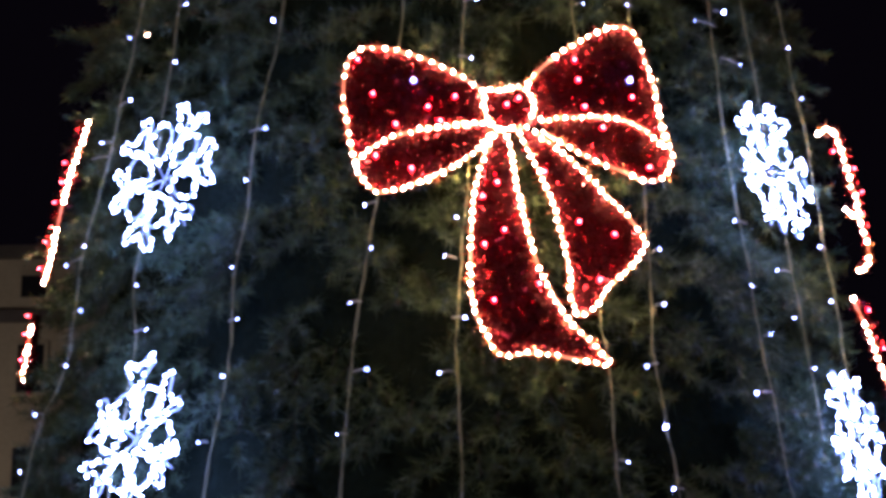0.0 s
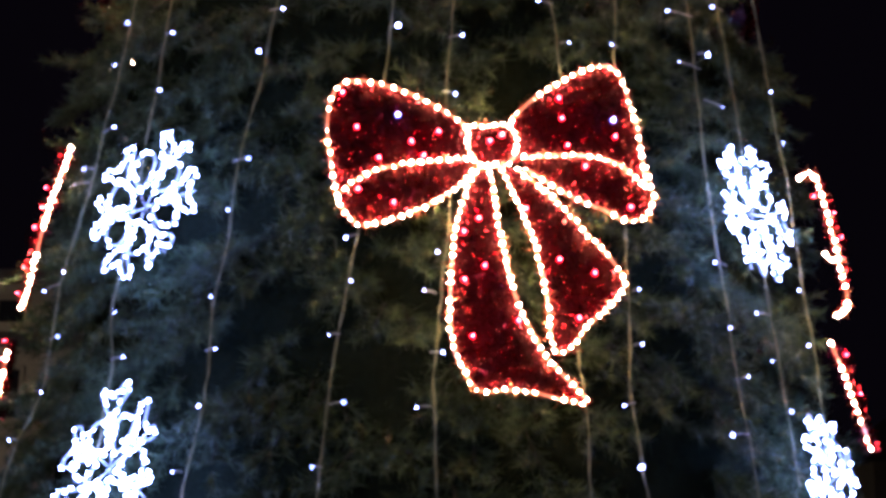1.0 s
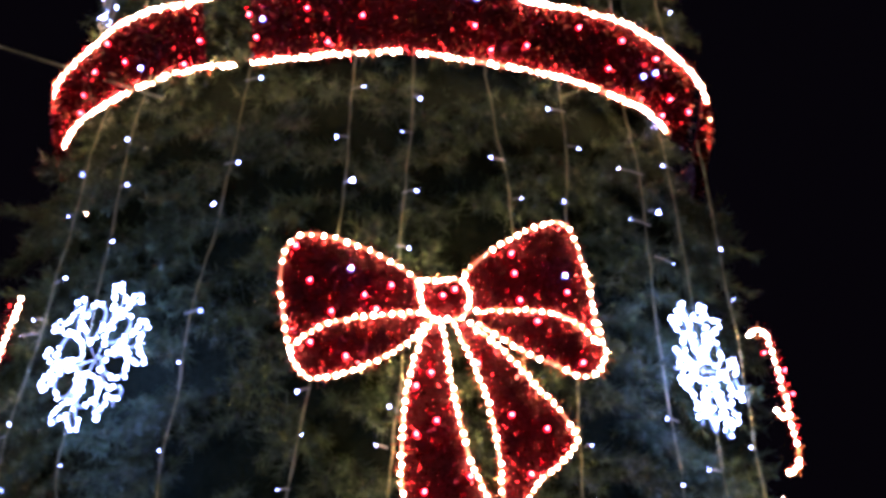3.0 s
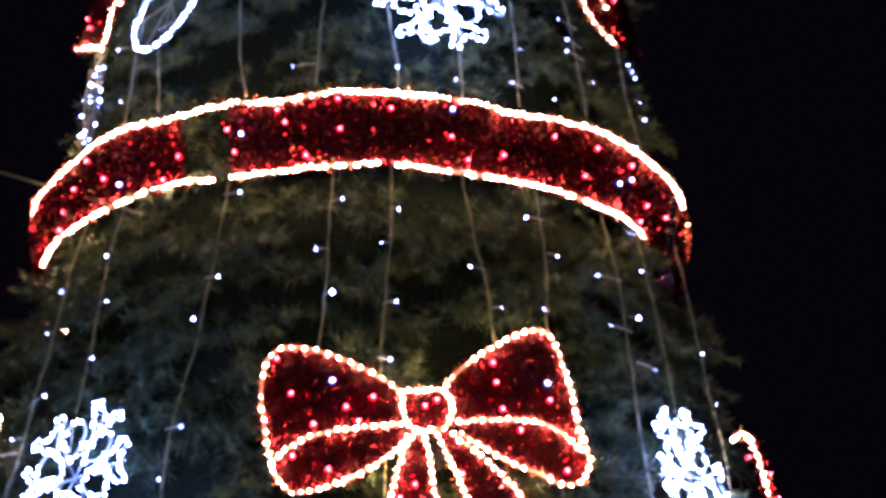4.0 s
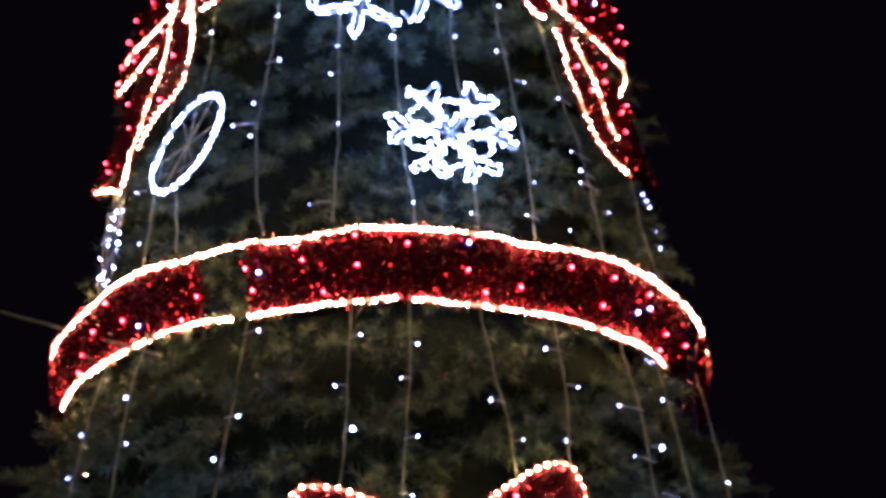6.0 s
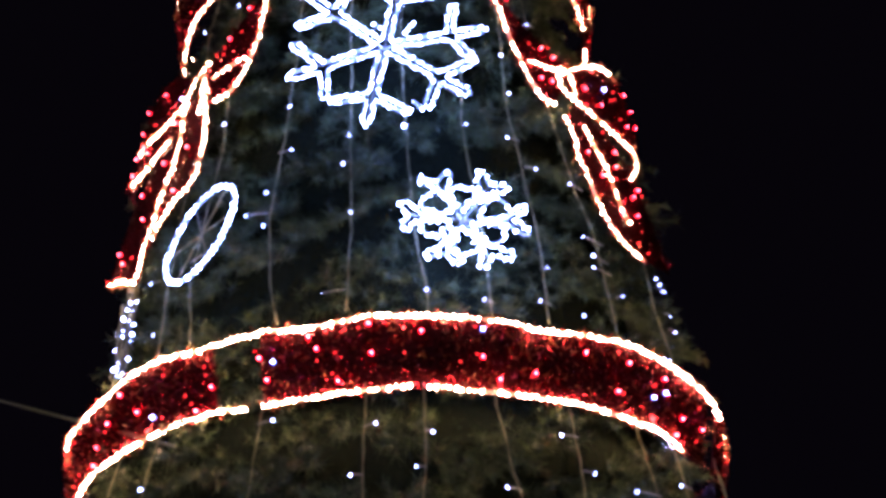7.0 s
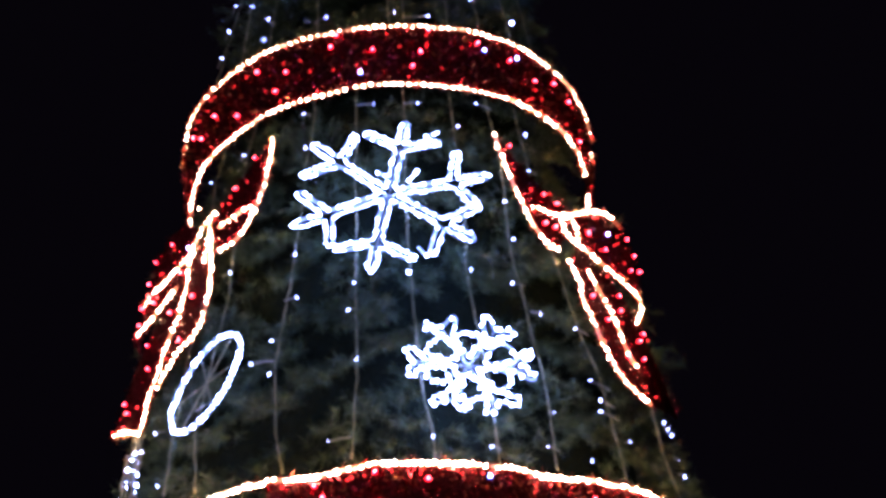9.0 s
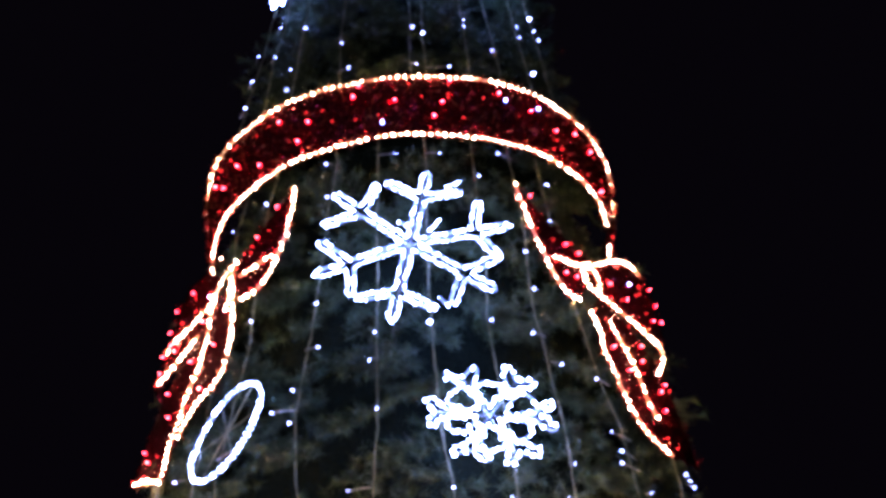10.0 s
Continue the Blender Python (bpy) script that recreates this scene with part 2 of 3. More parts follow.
# ---------------------------------------------------------------- rope lights, tinsel and bulbs
BULB = {"white": bulb_mesh("bulb_white", 0.0037, BULB_WHITE), "dim": bulb_mesh("bulb_dim", 0.0075, BULB_DIM),
        "red": halo_bulb("bulb_red", 0.0046, BULB_RED, 0.0110, RED_HALO), "blue": halo_bulb("bulb_blue", 0.0060, BULB_WHITE, 0.0130, BLUE_HALO), "small": bulb_mesh("bulb_small", 0.0030, BULB_WHITE),
        "flankred": halo_bulb("bulb_flank_red", 0.0034, BULB_RED, 0.0090, RED_HALO), "star": bulb_mesh("bulb_star", 0.0085, BULB_WHITE), "tinyred": bulb_mesh("bulb_tinyred", 0.0036, RED_DIM)}


LED_MESH = {}


def rope(points, parent, tube_mat, led_mat, r, led_r, step, name="rope_light", label="", seed=1, loss=0.0, fringe=True, slack=0.0018):
    """A rope light along a line: the soft tube and its bulbs."""
    rng = random.Random(seed)
    body = part(name, tube(resampled(points, 0.03), r), tube_mat, parent, label, smooth=True)
    spots = resampled(points, step)
    if spots.shape[1] == 2:
        spots = np.concatenate([spots, np.zeros((len(spots), 1))], 1)
    hair = resampled(points, 0.005)
    if hair.shape[1] == 2:
        hair = np.concatenate([hair, np.zeros((len(hair), 1))], 1)
    if fringe:
        part("tinsel_fringe", fuzz(hair, np.zeros((1, 3)), seed + 900, 0.046, 0.0022), FRINGE, body, "loose red and gold tinsel", kind="stuff")
    for s in spots:
        if rng.random() < loss:
            continue
        size = led_r * rng.choice((0.75, 0.9, 1.0, 1.05, 1.1))
        key = (led_mat.name, round(size, 5))
        if key not in LED_MESH:
            LED_MESH[key] = mesh_of("led", *bead((0, 0, 0), size, 4, 7), led_mat)
            LED_MESH[key].polygons.foreach_set("use_smooth", [True] * len(LED_MESH[key].polygons))
        shared("led", LED_MESH[key], body, tuple(s[k] + rng.gauss(0, slack) for k in range(3)))
    return body


def inside(x, y, poly):
    hit = np.zeros(len(x), bool)
    for (x0, y0), (x1, y1) in zip(poly, np.roll(poly, -1, 0)):
        c = ((y0 > y) != (y1 > y)) & (x < (x1 - x0) * (y - y0) / (y1 - y0 + 1e-12) + x0)
        hit ^= c
    return hit


def fuzz(spots, normals, seed, length=0.04, width=0.0022, upright=0.5):
    """Loose tinsel strips at the spots, as separate thin blades."""
    rng = np.random.default_rng(seed)
    n = len(spots)
    d = rng.normal(0, 1, (n, 3)) + normals * upright
    d /= np.linalg.norm(d, axis=1, keepdims=True)
    w = np.cross(d, rng.normal(0, 1, (n, 3)))
    w /= np.linalg.norm(w, axis=1, keepdims=True)
    l = rng.uniform(0.4, 1.0, n)[:, None] * length
    v = np.stack([spots - w * width, spots + w * width, spots + d * l + w * width * 0.6, spots + d * l - w * width * 0.6], 1).reshape(-1, 3)
    return v.tolist(), [(4 * i, 4 * i + 1, 4 * i + 2, 4 * i + 3) for i in range(n)]


def ribbon_panel(outline, parent, seed, name="ribbon_panel"):
    """A flat net within an outline, with tinsel woven into it."""
    p = resampled(outline, 0.05)[:-1]
    bm = bmesh.new()
    face = bm.faces.new([bm.verts.new((x, y, -0.012)) for x, y in p])
    back = bmesh.ops.extrude_face_region(bm, geom=[face])
    bmesh.ops.translate(bm, verts=[v for v in back["geom"] if isinstance(v, bmesh.types.BMVert)], vec=(0, 0, -0.006))
    bmesh.ops.triangulate(bm, faces=bm.faces[:])
    bmesh.ops.recalc_face_normals(bm, faces=bm.faces[:])
    me = bpy.data.meshes.new(name)
    bm.to_mesh(me)
    bm.free()
    me.materials.append(NET)
    ob = new(name, me)
    ob.parent = parent
    rng = np.random.default_rng(seed)
    lo, hi = p.min(0), p.max(0)
    n = int((hi - lo).prod() * 8000)
    xy = lo + rng.random((n, 2)) * (hi - lo)
    xy = xy[inside(xy[:, 0], xy[:, 1], p)]
    spots = np.concatenate([xy, np.full((len(xy), 1), -0.008)], 1)
    part("tinsel", fuzz(spots, np.array([[0, 0, 1.0]]), seed), TINSEL, ob, "shiny red tinsel strips", kind="stuff")
    return ob


# the bow's outlines, in metres from its knot
LOOP_L = [(-0.10, 0.08), (-0.14, 0.11), (-0.23, 0.17), (-0.31, 0.21), (-0.38, 0.235), (-0.48, 0.26), (-0.56, 0.27), (-0.62, 0.24),
          (-0.655, 0.19), (-0.67, 0.07), (-0.66, -0.04), (-0.643, -0.16), (-0.618, -0.26)]
LOW_L = [(-0.62, -0.245), (-0.557, -0.18), (-0.48, -0.13), (-0.356, -0.095), (-0.23, -0.076), (-0.105, -0.056)]
BOT_L = [(-0.61, -0.29), (-0.566, -0.355), (-0.52, -0.376), (-0.388, -0.336), (-0.265, -0.274), (-0.186, -0.22), (-0.129, -0.176), (-0.085, -0.115)]
LOOP_R = [(0.084, 0.125), (0.132, 0.186), (0.193, 0.242), (0.253, 0.285), (0.339, 0.343), (0.424, 0.388), (0.498, 0.407), (0.544, 0.37),
          (0.565, 0.305), (0.591, 0.19), (0.614, 0.087), (0.624, -0.04), (0.63, -0.14)]
LOW_R = [(0.127, -0.043), (0.244, -0.021), (0.373, -0.016), (0.49, -0.03), (0.56, -0.07), (0.614, -0.128)]
BOT_R = [(0.636, -0.06), (0.665, -0.188), (0.643, -0.26), (0.594, -0.295), (0.519, -0.294), (0.456, -0.253), (0.342, -0.218), (0.25, -0.16), (0.137, -0.092)]
KNOT = [(-0.103, 0.082), (0.0, 0.10), (0.095, 0.102), (0.103, -0.057), (0.0, -0.095), (-0.093, -0.068), (-0.103, 0.082)]
TAIL_L = [(-0.045, -0.085), (-0.094, -0.155), (-0.13, -0.267), (-0.157, -0.377), (-0.172, -0.544), (-0.178, -0.707), (-0.174, -0.82), (-0.146, -0.91), (-0.103, -0.987),
          (-0.061, -1.037), (0.06, -1.011), (0.18, -1.03), (0.288, -1.056), (0.365, -1.067), (0.334, -1.017), (0.248, -0.94), (0.184, -0.864),
          (0.132, -0.752), (0.09, -0.673), (0.058, -0.533), (0.034, -0.416), (0.018, -0.308), (-0.007, -0.115)]
TAIL_R = [(0.015, -0.075), (0.044, -0.11), (0.088, -0.206), (0.131, -0.314), (0.163, -0.409), (0.19, -0.527), (0.208, -0.644), (0.214, -0.749), (0.218, -0.829),
          (0.25, -0.878), (0.308, -0.83), (0.367, -0.742), (0.437, -0.681), (0.538, -0.571), (0.492, -0.49), (0.426, -0.409), (0.316, -0.293),
          (0.25, -0.21), (0.102, -0.094)]
BOW_RED = [(-0.61, 0.2), (-0.55, 0.05), (-0.33, 0.0), (-0.28, -0.06), (-0.22, 0.05), (-0.46, -0.08), (-0.54, -0.22), (-0.4, -0.27), (0.28, 0.23),
           (0.29, 0.14), (0.51, 0.07), (0.31, 0.02), (0.56, -0.24), (0.38, -0.07), (-0.06, -0.32), (-0.12, -0.38), (-0.04, -0.52), (-0.12, -0.58),
           (-0.09, -0.81), (0.09, -0.74), (0.13, -0.27), (0.26, -0.48), (0.4, -0.53), (0.33, -0.72), (-0.01, 0.02), (0.04, 0.05)]
BOW_WHITE = [(-0.385, 0.115), (0.505, 0.145)]


def build_bow():
    bow = tagged(new("light_bow"), "red tinsel ribbon bow outlined with warm white rope lights", "light decoration", "bows on the tree")
    bow.empty_display_size = 0.1
    lines = (LOOP_L, LOW_L, BOT_L, LOOP_R, LOW_R, BOT_R, KNOT, TAIL_L, TAIL_R)
    steps = (0.050, 0.037, 0.036, 0.044, 0.036, 0.040, 0.030, 0.038, 0.036)
    for i, line in enumerate(lines):
        rope(rounded(line, 2), bow, WARM_TUBE, BOW_LED, 0.0040, 0.0055, steps[i], "rope_light", "warm white rope light", seed=20 + i, loss=0.05)
    fills = (LOOP_L + LOW_L, LOW_L + BOT_L[::-1], LOOP_R + LOW_R[::-1], LOW_R + BOT_R, KNOT, TAIL_L + TAIL_L[:1], TAIL_R + TAIL_R[:1])
    for i, line in enumerate(fills):
        line = [*line, line[0]] if line[-1] != line[0] else line
        ribbon_panel(line, bow, 40 + i)
    for x, y in BOW_RED:
        shared("red_bulb", BULB["red"], bow, (x, y, 0.012))
    for x, y in BOW_WHITE:
        shared("white_bulb", BULB["blue"], bow, (x, y, 0.012))
    return bow


first_bow = build_bow()
first_bow.matrix_basis = panel(7.0, 3.488, 0.10)


def wrapped_panel(outline, place, parent, seed):
    """A net that follows the tree's curve within an outline, with tinsel woven into it. place: from the outline's plane to the tree."""
    p = np.array(outline, float)
    lo, hi = p.min(0), p.max(0)
    nx, ny = 26, 26
    step = (hi - lo) / (nx, ny)
    gx, gy = np.meshgrid(np.arange(nx), np.arange(ny), indexing="ij")
    cx, cy = lo[0] + (gx.ravel() + 0.5) * step[0], lo[1] + (gy.ravel() + 0.5) * step[1]
    keep = inside(cx, cy, p)
    verts, faces = [], []
    for x, y in zip(cx[keep], cy[keep]):
        k = len(verts)
        corners = [(x + a * step[0] * 0.5, y + b * step[1] * 0.5) for a, b in ((-1, -1), (1, -1), (1, 1), (-1, 1))]
        verts += [tuple(place(u, v, -0.010)) for u, v in corners] + [tuple(place(u, v, -0.016)) for u, v in corners]
        faces += [(k, k + 1, k + 2, k + 3), (k + 7, k + 6, k + 5, k + 4)]
    sheet = part("ribbon_panel", (verts, faces), NET, parent, "dark red net panel")
    rng = np.random.default_rng(seed)
    xy = lo + rng.random((2600, 2)) * (hi - lo)
    xy = xy[inside(xy[:, 0], xy[:, 1], p)]
    spots = np.array([tuple(place(x, y, -0.006)) for x, y in xy])
    part("tinsel", fuzz(spots, np.zeros((1, 3)), seed, 0.045), TINSEL, sheet, "shiny red tinsel strips", kind="stuff")


def wrapped_bow(lines, fills, reds, whites, place, label, seed, led_r=0.0050, step=0.040):
    bow = tagged(new("light_bow"), label, "light decoration", "bows on the tree")
    for i, line in enumerate(lines):
        rope([place(x, y, 0.0) for x, y in rounded(line, 2)], bow, WARM_TUBE, BOW_LED, 0.0040, led_r, step, "rope_light", "warm white rope light", seed=seed + i, loss=0.05)
    for i, line in enumerate(fills):
        wrapped_panel(line, place, bow, seed + 60 + i)
    rng = np.random.default_rng(seed + 7)
    for line in fills:
        p = np.array(line, float)
        for x, y in p.min(0) + rng.random((12, 2)) * (p.max(0) - p.min(0)):
            if inside(np.array([x]), np.array([y]), p)[0]:
                shared("small_red_bulb", BULB["tinyred"], bow, place(x, y, 0.015))
    for x, y in reds:
        spot = place(x, y, 0.02)
        shared("red_bulb", BULB["flankred"], bow, spot).rotation_euler = (radians(90), 0, math.atan2(spot.x, AXIS_Y - spot.y))
    for x, y in whites:
        spot = place(x, y, 0.02)
        shared("white_bulb", BULB["blue"], bow, spot).rotation_euler = (radians(90), 0, math.atan2(spot.x, AXIS_Y - spot.y))
    return bow


def straight_to(out=0.06):
    def place(theta, z, h):
        return on_tree(theta, z, out + h)
    return place


WEST_EDGE = [(-54.7, 3.75), (-56.4, 3.64), (-58.8, 3.53), (-60.6, 3.39), (-61.7, 3.24), (-62.4, 3.11), (-64.4, 3.04)]
WEST_LEG = [(-72.0, 2.87), (-72.8, 2.78), (-73.2, 2.71), (-73.3, 2.62)]
wrapped_bow((WEST_EDGE, WEST_LEG),
            (WEST_EDGE + [(-66, 3.1), (-64.5, 3.4), (-61, 3.65), (-57, 3.78)], WEST_LEG + [(-84, 2.6), (-82, 3.0)]),
            [(-60.5, 3.60), (-62.5, 3.42), (-64.5, 3.24), (-72.5, 2.93), (-74, 2.72), (-60.3, 3.5), (-66, 3.12), (-73, 2.84)], (), straight_to(0.03),
            "red tinsel ribbon bow seen edge-on at the tree's flank", 500, 0.0070, 0.034)
EAST_EDGE = [(49.9, 3.59), (52.3, 3.64), (54.1, 3.65), (55.7, 3.64), (56.5, 3.59), (57.3, 3.53), (58.0, 3.44), (59.2, 3.36), (59.3, 3.28), (60.1, 3.21), (61.1, 3.13), (60.3, 3.07), (57.6, 3.015), (55.4, 2.99)]
EAST_LEG = [(52.0, 2.84), (52.7, 2.79), (54.1, 2.74), (55.4, 2.66), (56.8, 2.59), (57.6, 2.52), (59, 2.40)]
wrapped_bow((EAST_EDGE, EAST_LEG, [(54.5, 3.27), (56.3, 3.26), (58.7, 3.27)]),
            (EAST_EDGE[2:-2] + [(63, 3.12), (61.5, 3.4), (58.5, 3.62)], EAST_LEG + [(63, 2.4), (60, 2.62), (55, 2.85)]),
            [(58.6, 3.5), (54.6, 2.80), (57.5, 2.64), (60.4, 3.4), (52, 3.52)], (), straight_to(0.17),
            "red tinsel ribbon bow seen edge-on at the tree's flank", 600, 0.0068, 0.044)

# the two bows under the upper band, by angle and height on the tree
EAST_LOOP = [(-27.6, 7.61), (-27.4, 7.34), (-28.3, 7.11), (-30.5, 6.91), (-33.0, 6.82), (-36.6, 6.82)]
WEST_TAIL = [(-40.8, 7.17), (-43.8, 7.13), (-45.7, 7.04), (-46.3, 6.89), (-45.4, 6.68), (-45.5, 6.50), (-47.2, 6.39), (-48.2, 6.27), (-48.8, 6.12), (-50.3, 6.0), (-50.0, 5.84), (-50.9, 5.77)]
SIDE_TAIL = [(-40.8, 7.04), (-39.1, 6.81), (-37.8, 6.58), (-37.6, 6.37), (-39.5, 6.23), (-43.4, 6.19), (-46.1, 6.10), (-47.6, 6.01)]
wrapped_bow(
    (EAST_LOOP, [(-30.6, 7.07), (-34.3, 7.05), (-38.7, 7.02)], [(-42.0, 7.17), (-41.1, 6.97), (-40.9, 6.80)],
     SIDE_TAIL, WEST_TAIL, [(-50.9, 5.77), (-55.7, 5.86), (-65.4, 5.99)], [(-45.6, 6.94), (-50.9, 6.91), (-55.9, 6.89), (-64.2, 6.96), (-71.9, 7.03)],
     [(-49.0, 6.74), (-54.4, 6.69), (-58.6, 6.67), (-64.1, 6.70), (-72.5, 6.81)]),
    (EAST_LOOP + [(-40.4, 6.97), (-40.5, 7.18)], [(-46.8, 7.15), (-55, 7.32), (-66, 7.42), (-80, 7.3), (-82, 6.9), (-72, 6.77), (-60, 6.66), (-51.3, 6.71), (-46, 6.85)],
     SIDE_TAIL + [(-50, 5.89), (-49.9, 5.77), (-56.2, 5.87), (-68.5, 6.03), (-62, 6.4), (-56, 6.6), (-50, 6.8)]),
    [(-35.1, 7.27), (-31.1, 7.47), (-69.6, 7.32), (-55.2, 6.42), (-56.5, 5.98), (-55.6, 7.18), (-70.5, 6.98), (-47.4, 6.81), (-48.3, 6.53), (-66.7, 6.78), (-41.5, 6.54),
     (-42.9, 6.25), (-62, 6.9), (-60, 6.1), (-52, 6.2), (-72, 7.2), (-45, 6.4), (-58, 6.78)], [(-46.5, 6.98)],
    straight_to(), "red tinsel ribbon bow with long tails under the upper garland", 700)
WEST_LOOP = [(23.1, 7.54), (23.8, 7.35), (25.2, 7.14), (26.7, 6.95), (28.4, 6.81), (30.3, 6.70), (32.9, 6.69)]
TOP_ARC = [(37.4, 6.99), (44.1, 7.15), (51.8, 7.28), (59.8, 7.36), (62.6, 7.36)]
LOW_EDGE = [(38.9, 6.81), (43.2, 6.77), (48.2, 6.74), (53.8, 6.71), (59.6, 6.73), (57.5, 6.58), (52.8, 6.44)]
OUTER_TAIL = [(35.1, 6.62), (36.6, 6.53), (36.3, 6.36), (37.9, 6.22), (38.9, 6.04), (41.5, 5.88), (44.6, 5.83), (48.5, 5.80)]
wrapped_bow(
    (WEST_LOOP, [(28.8, 6.97), (32.2, 6.98), (35.9, 6.99)], TOP_ARC, LOW_EDGE, OUTER_TAIL, [(40.1, 6.62), (42.8, 6.43), (44.3, 6.35), (44.6, 6.23), (45.6, 6.11), (47.1, 6.04)],
     [(35.9, 6.99), (38.8, 7.06), (39.8, 6.91), (39.8, 6.83), (35.9, 6.82), (35.9, 6.99)]),
    (WEST_LOOP + [(35.9, 6.82), (37.5, 7.08), (30.0, 7.26)], TOP_ARC + [(65.0, 7.29), (65.3, 7.14), (63.6, 6.9)] + LOW_EDGE[4::-1],
     OUTER_TAIL + [(60, 5.9), (58, 6.2), (54, 6.5), (45, 6.72), (39, 6.8)]),
    [(63.3, 7.26), (47.1, 6.88), (25.8, 7.44), (32.0, 7.10), (34.8, 7.06), (41.2, 6.27), (44.5, 6.06), (49.5, 6.11), (52.6, 6.34), (47.3, 6.53), (42.4, 6.93), (57.0, 6.89),
     (64.5, 7.15), (63.5, 7.0), (30.5, 6.85), (33.0, 6.85), (38.5, 6.4), (50.0, 6.25), (46.0, 6.4)], [(50.0, 7.05)],
    straight_to(), "red tinsel ribbon bow with long tails under the upper garland", 800)


# ---------------------------------------------------------------- red garland bands
def height_at(theta, ties):
    """The height of a rope between its ties, which hold it a little unevenly."""
    th = (np.asarray(theta, float) + 180) % 360 - 180
    t, z = zip(*ties)
    return np.interp(th, t, z, period=360)


def arc(theta0, theta1, r, ties, cx=0.0):
    th = np.linspace(theta0, theta1, max(3, int(abs(theta1 - theta0) / 2)) + 1)
    a, z = np.radians(th), height_at(th, ties)
    rr = r + 0.006 * np.sin(th * 0.19 + r)
    return [(float(x), float(y), float(h)) for x, y, h in zip(cx + rr * np.sin(a), AXIS_Y - rr * np.cos(a), z)]


def build_band(low_ties, r_low, high_ties, r_high, panels, low_ropes, high_ropes, step, reds, whites, seed, cx=0.0, led=WARM_LED, led_r=0.0079, tube_r=0.0060):
    band = tagged(new("garland_band"), "broad red tinsel garland band edged with warm white rope lights", "light decoration", "garland bands round the tree")
    rng = np.random.default_rng(seed)

    def on_band(theta, k, out):
        """The point at the share k of the band's height."""
        lo, hi, a = height_at(theta, low_ties), height_at(theta, high_ties), np.radians(theta)
        r = r_low + (r_high - r_low) * k + out
        return np.stack([cx + r * np.sin(a), AXIS_Y - r * np.cos(a), lo + (hi - lo) * k], -1)

    for th0, th1 in panels:
        low, high = arc(th0, th1, r_low - 0.012, low_ties, cx), arc(th0, th1, r_high - 0.012, high_ties, cx)
        n = len(low)
        deep = [(x * 0.995, AXIS_Y + (y - AXIS_Y) * 0.995, z) for x, y, z in low + high]
        faces = [(i, i + 1, n + i + 1, n + i) for i in range(n - 1)]
        faces += [(2 * n + i, 3 * n + i, 3 * n + i + 1, 2 * n + i + 1) for i in range(n - 1)]
        faces += [(i, 2 * n + i, 2 * n + i + 1, i + 1) for i in range(n - 1)] + [(n + i, n + i + 1, 3 * n + i + 1, 3 * n + i) for i in range(n - 1)]
        faces += [(0, n, 3 * n, 2 * n), (n - 1, 3 * n - 1, 4 * n - 1, 2 * n - 1)]
        sheet = part("ribbon_panel", (low + high + deep, faces), NET, band, "dark red net panel")
        count = int(abs(th1 - th0) * 0.0175 * r_low * 0.36 * 9000)
        th, k = rng.uniform(th0, th1, count), rng.random(count)
        a = np.radians(th)
        nrm = np.stack([np.sin(a), -np.cos(a), np.zeros(count)], 1)
        part("tinsel", fuzz(on_band(th, k, -0.005), nrm, seed + int(th0) + 400, 0.045, 0.0026), TINSEL, sheet, "shiny red tinsel strips", kind="stuff")
        few = slice(0, count // 9)
        part("gold_tinsel", fuzz(on_band(th, k, 0.002)[few], nrm[few], seed + int(th0) + 700, 0.04, 0.0020), FRINGE, sheet, "loose red and gold tinsel", kind="stuff")
    for i, (th0, th1) in enumerate(low_ropes):
        rope(rounded(arc(th0, th1, r_low, low_ties, cx), 1), band, BAND_TUBE, led, tube_r, led_r, step, "lower_rope_light", "warm white rope light", seed=seed + i)
    for i, (th0, th1) in enumerate(high_ropes):
        rope(rounded(arc(th0, th1, r_high, high_ties, cx), 1), band, BAND_TUBE, led, tube_r, led_r, step, "upper_rope_light", "warm white rope light", seed=seed + 50 + i)
    for th0, th1 in panels:
        for _ in range(int(abs(th1 - th0) / 4)):
            shared("small_red_bulb", BULB["tinyred"], band, tuple(on_band(rng.uniform(th0, th1), rng.uniform(0.08, 0.92), 0.012)))
    for kind, spots in (("red", reds), ("blue", whites)):
        for th, z in spots:
            lo, hi = height_at(th, low_ties), height_at(th, high_ties)
            bulb = shared(kind.replace("blue", "white") + "_bulb", BULB[kind], band, tuple(on_band(th, (z - lo) / (hi - lo), 0.02)))
            bulb.rotation_euler = (radians(90), 0, radians(th))
    return band


LOW_RED = [(-47.7, 5.05), (-43.9, 4.92), (-28.6, 4.90), (-31.7, 4.81), (-20.3, 4.98), (-19.3, 4.87), (-12.6, 5.04), (-11.5, 4.98), (-8.5, 4.82),
           (-3.8, 5.08), (-3.5, 4.94), (3.8, 5.04), (12.8, 4.93), (15.5, 4.83), (21.1, 4.88), (29.6, 5.03), (38.2, 5.05), (36.1, 4.89), (46.6, 5.05),
           (52.0, 4.90), (50.4, 4.80), (59.0, 4.92), (-56.2, 4.88), (-51.9, 4.95), (-58.3, 4.81)]
LOW_UNDER = ((-180, 4.78), (-71, 4.775), (-60, 4.792), (-44, 4.785), (-29, 4.788), (-23, 4.766), (-13, 4.764), (2, 4.787), (14, 4.778), (40, 4.782), (48, 4.796), (54, 4.757), (80, 4.77))
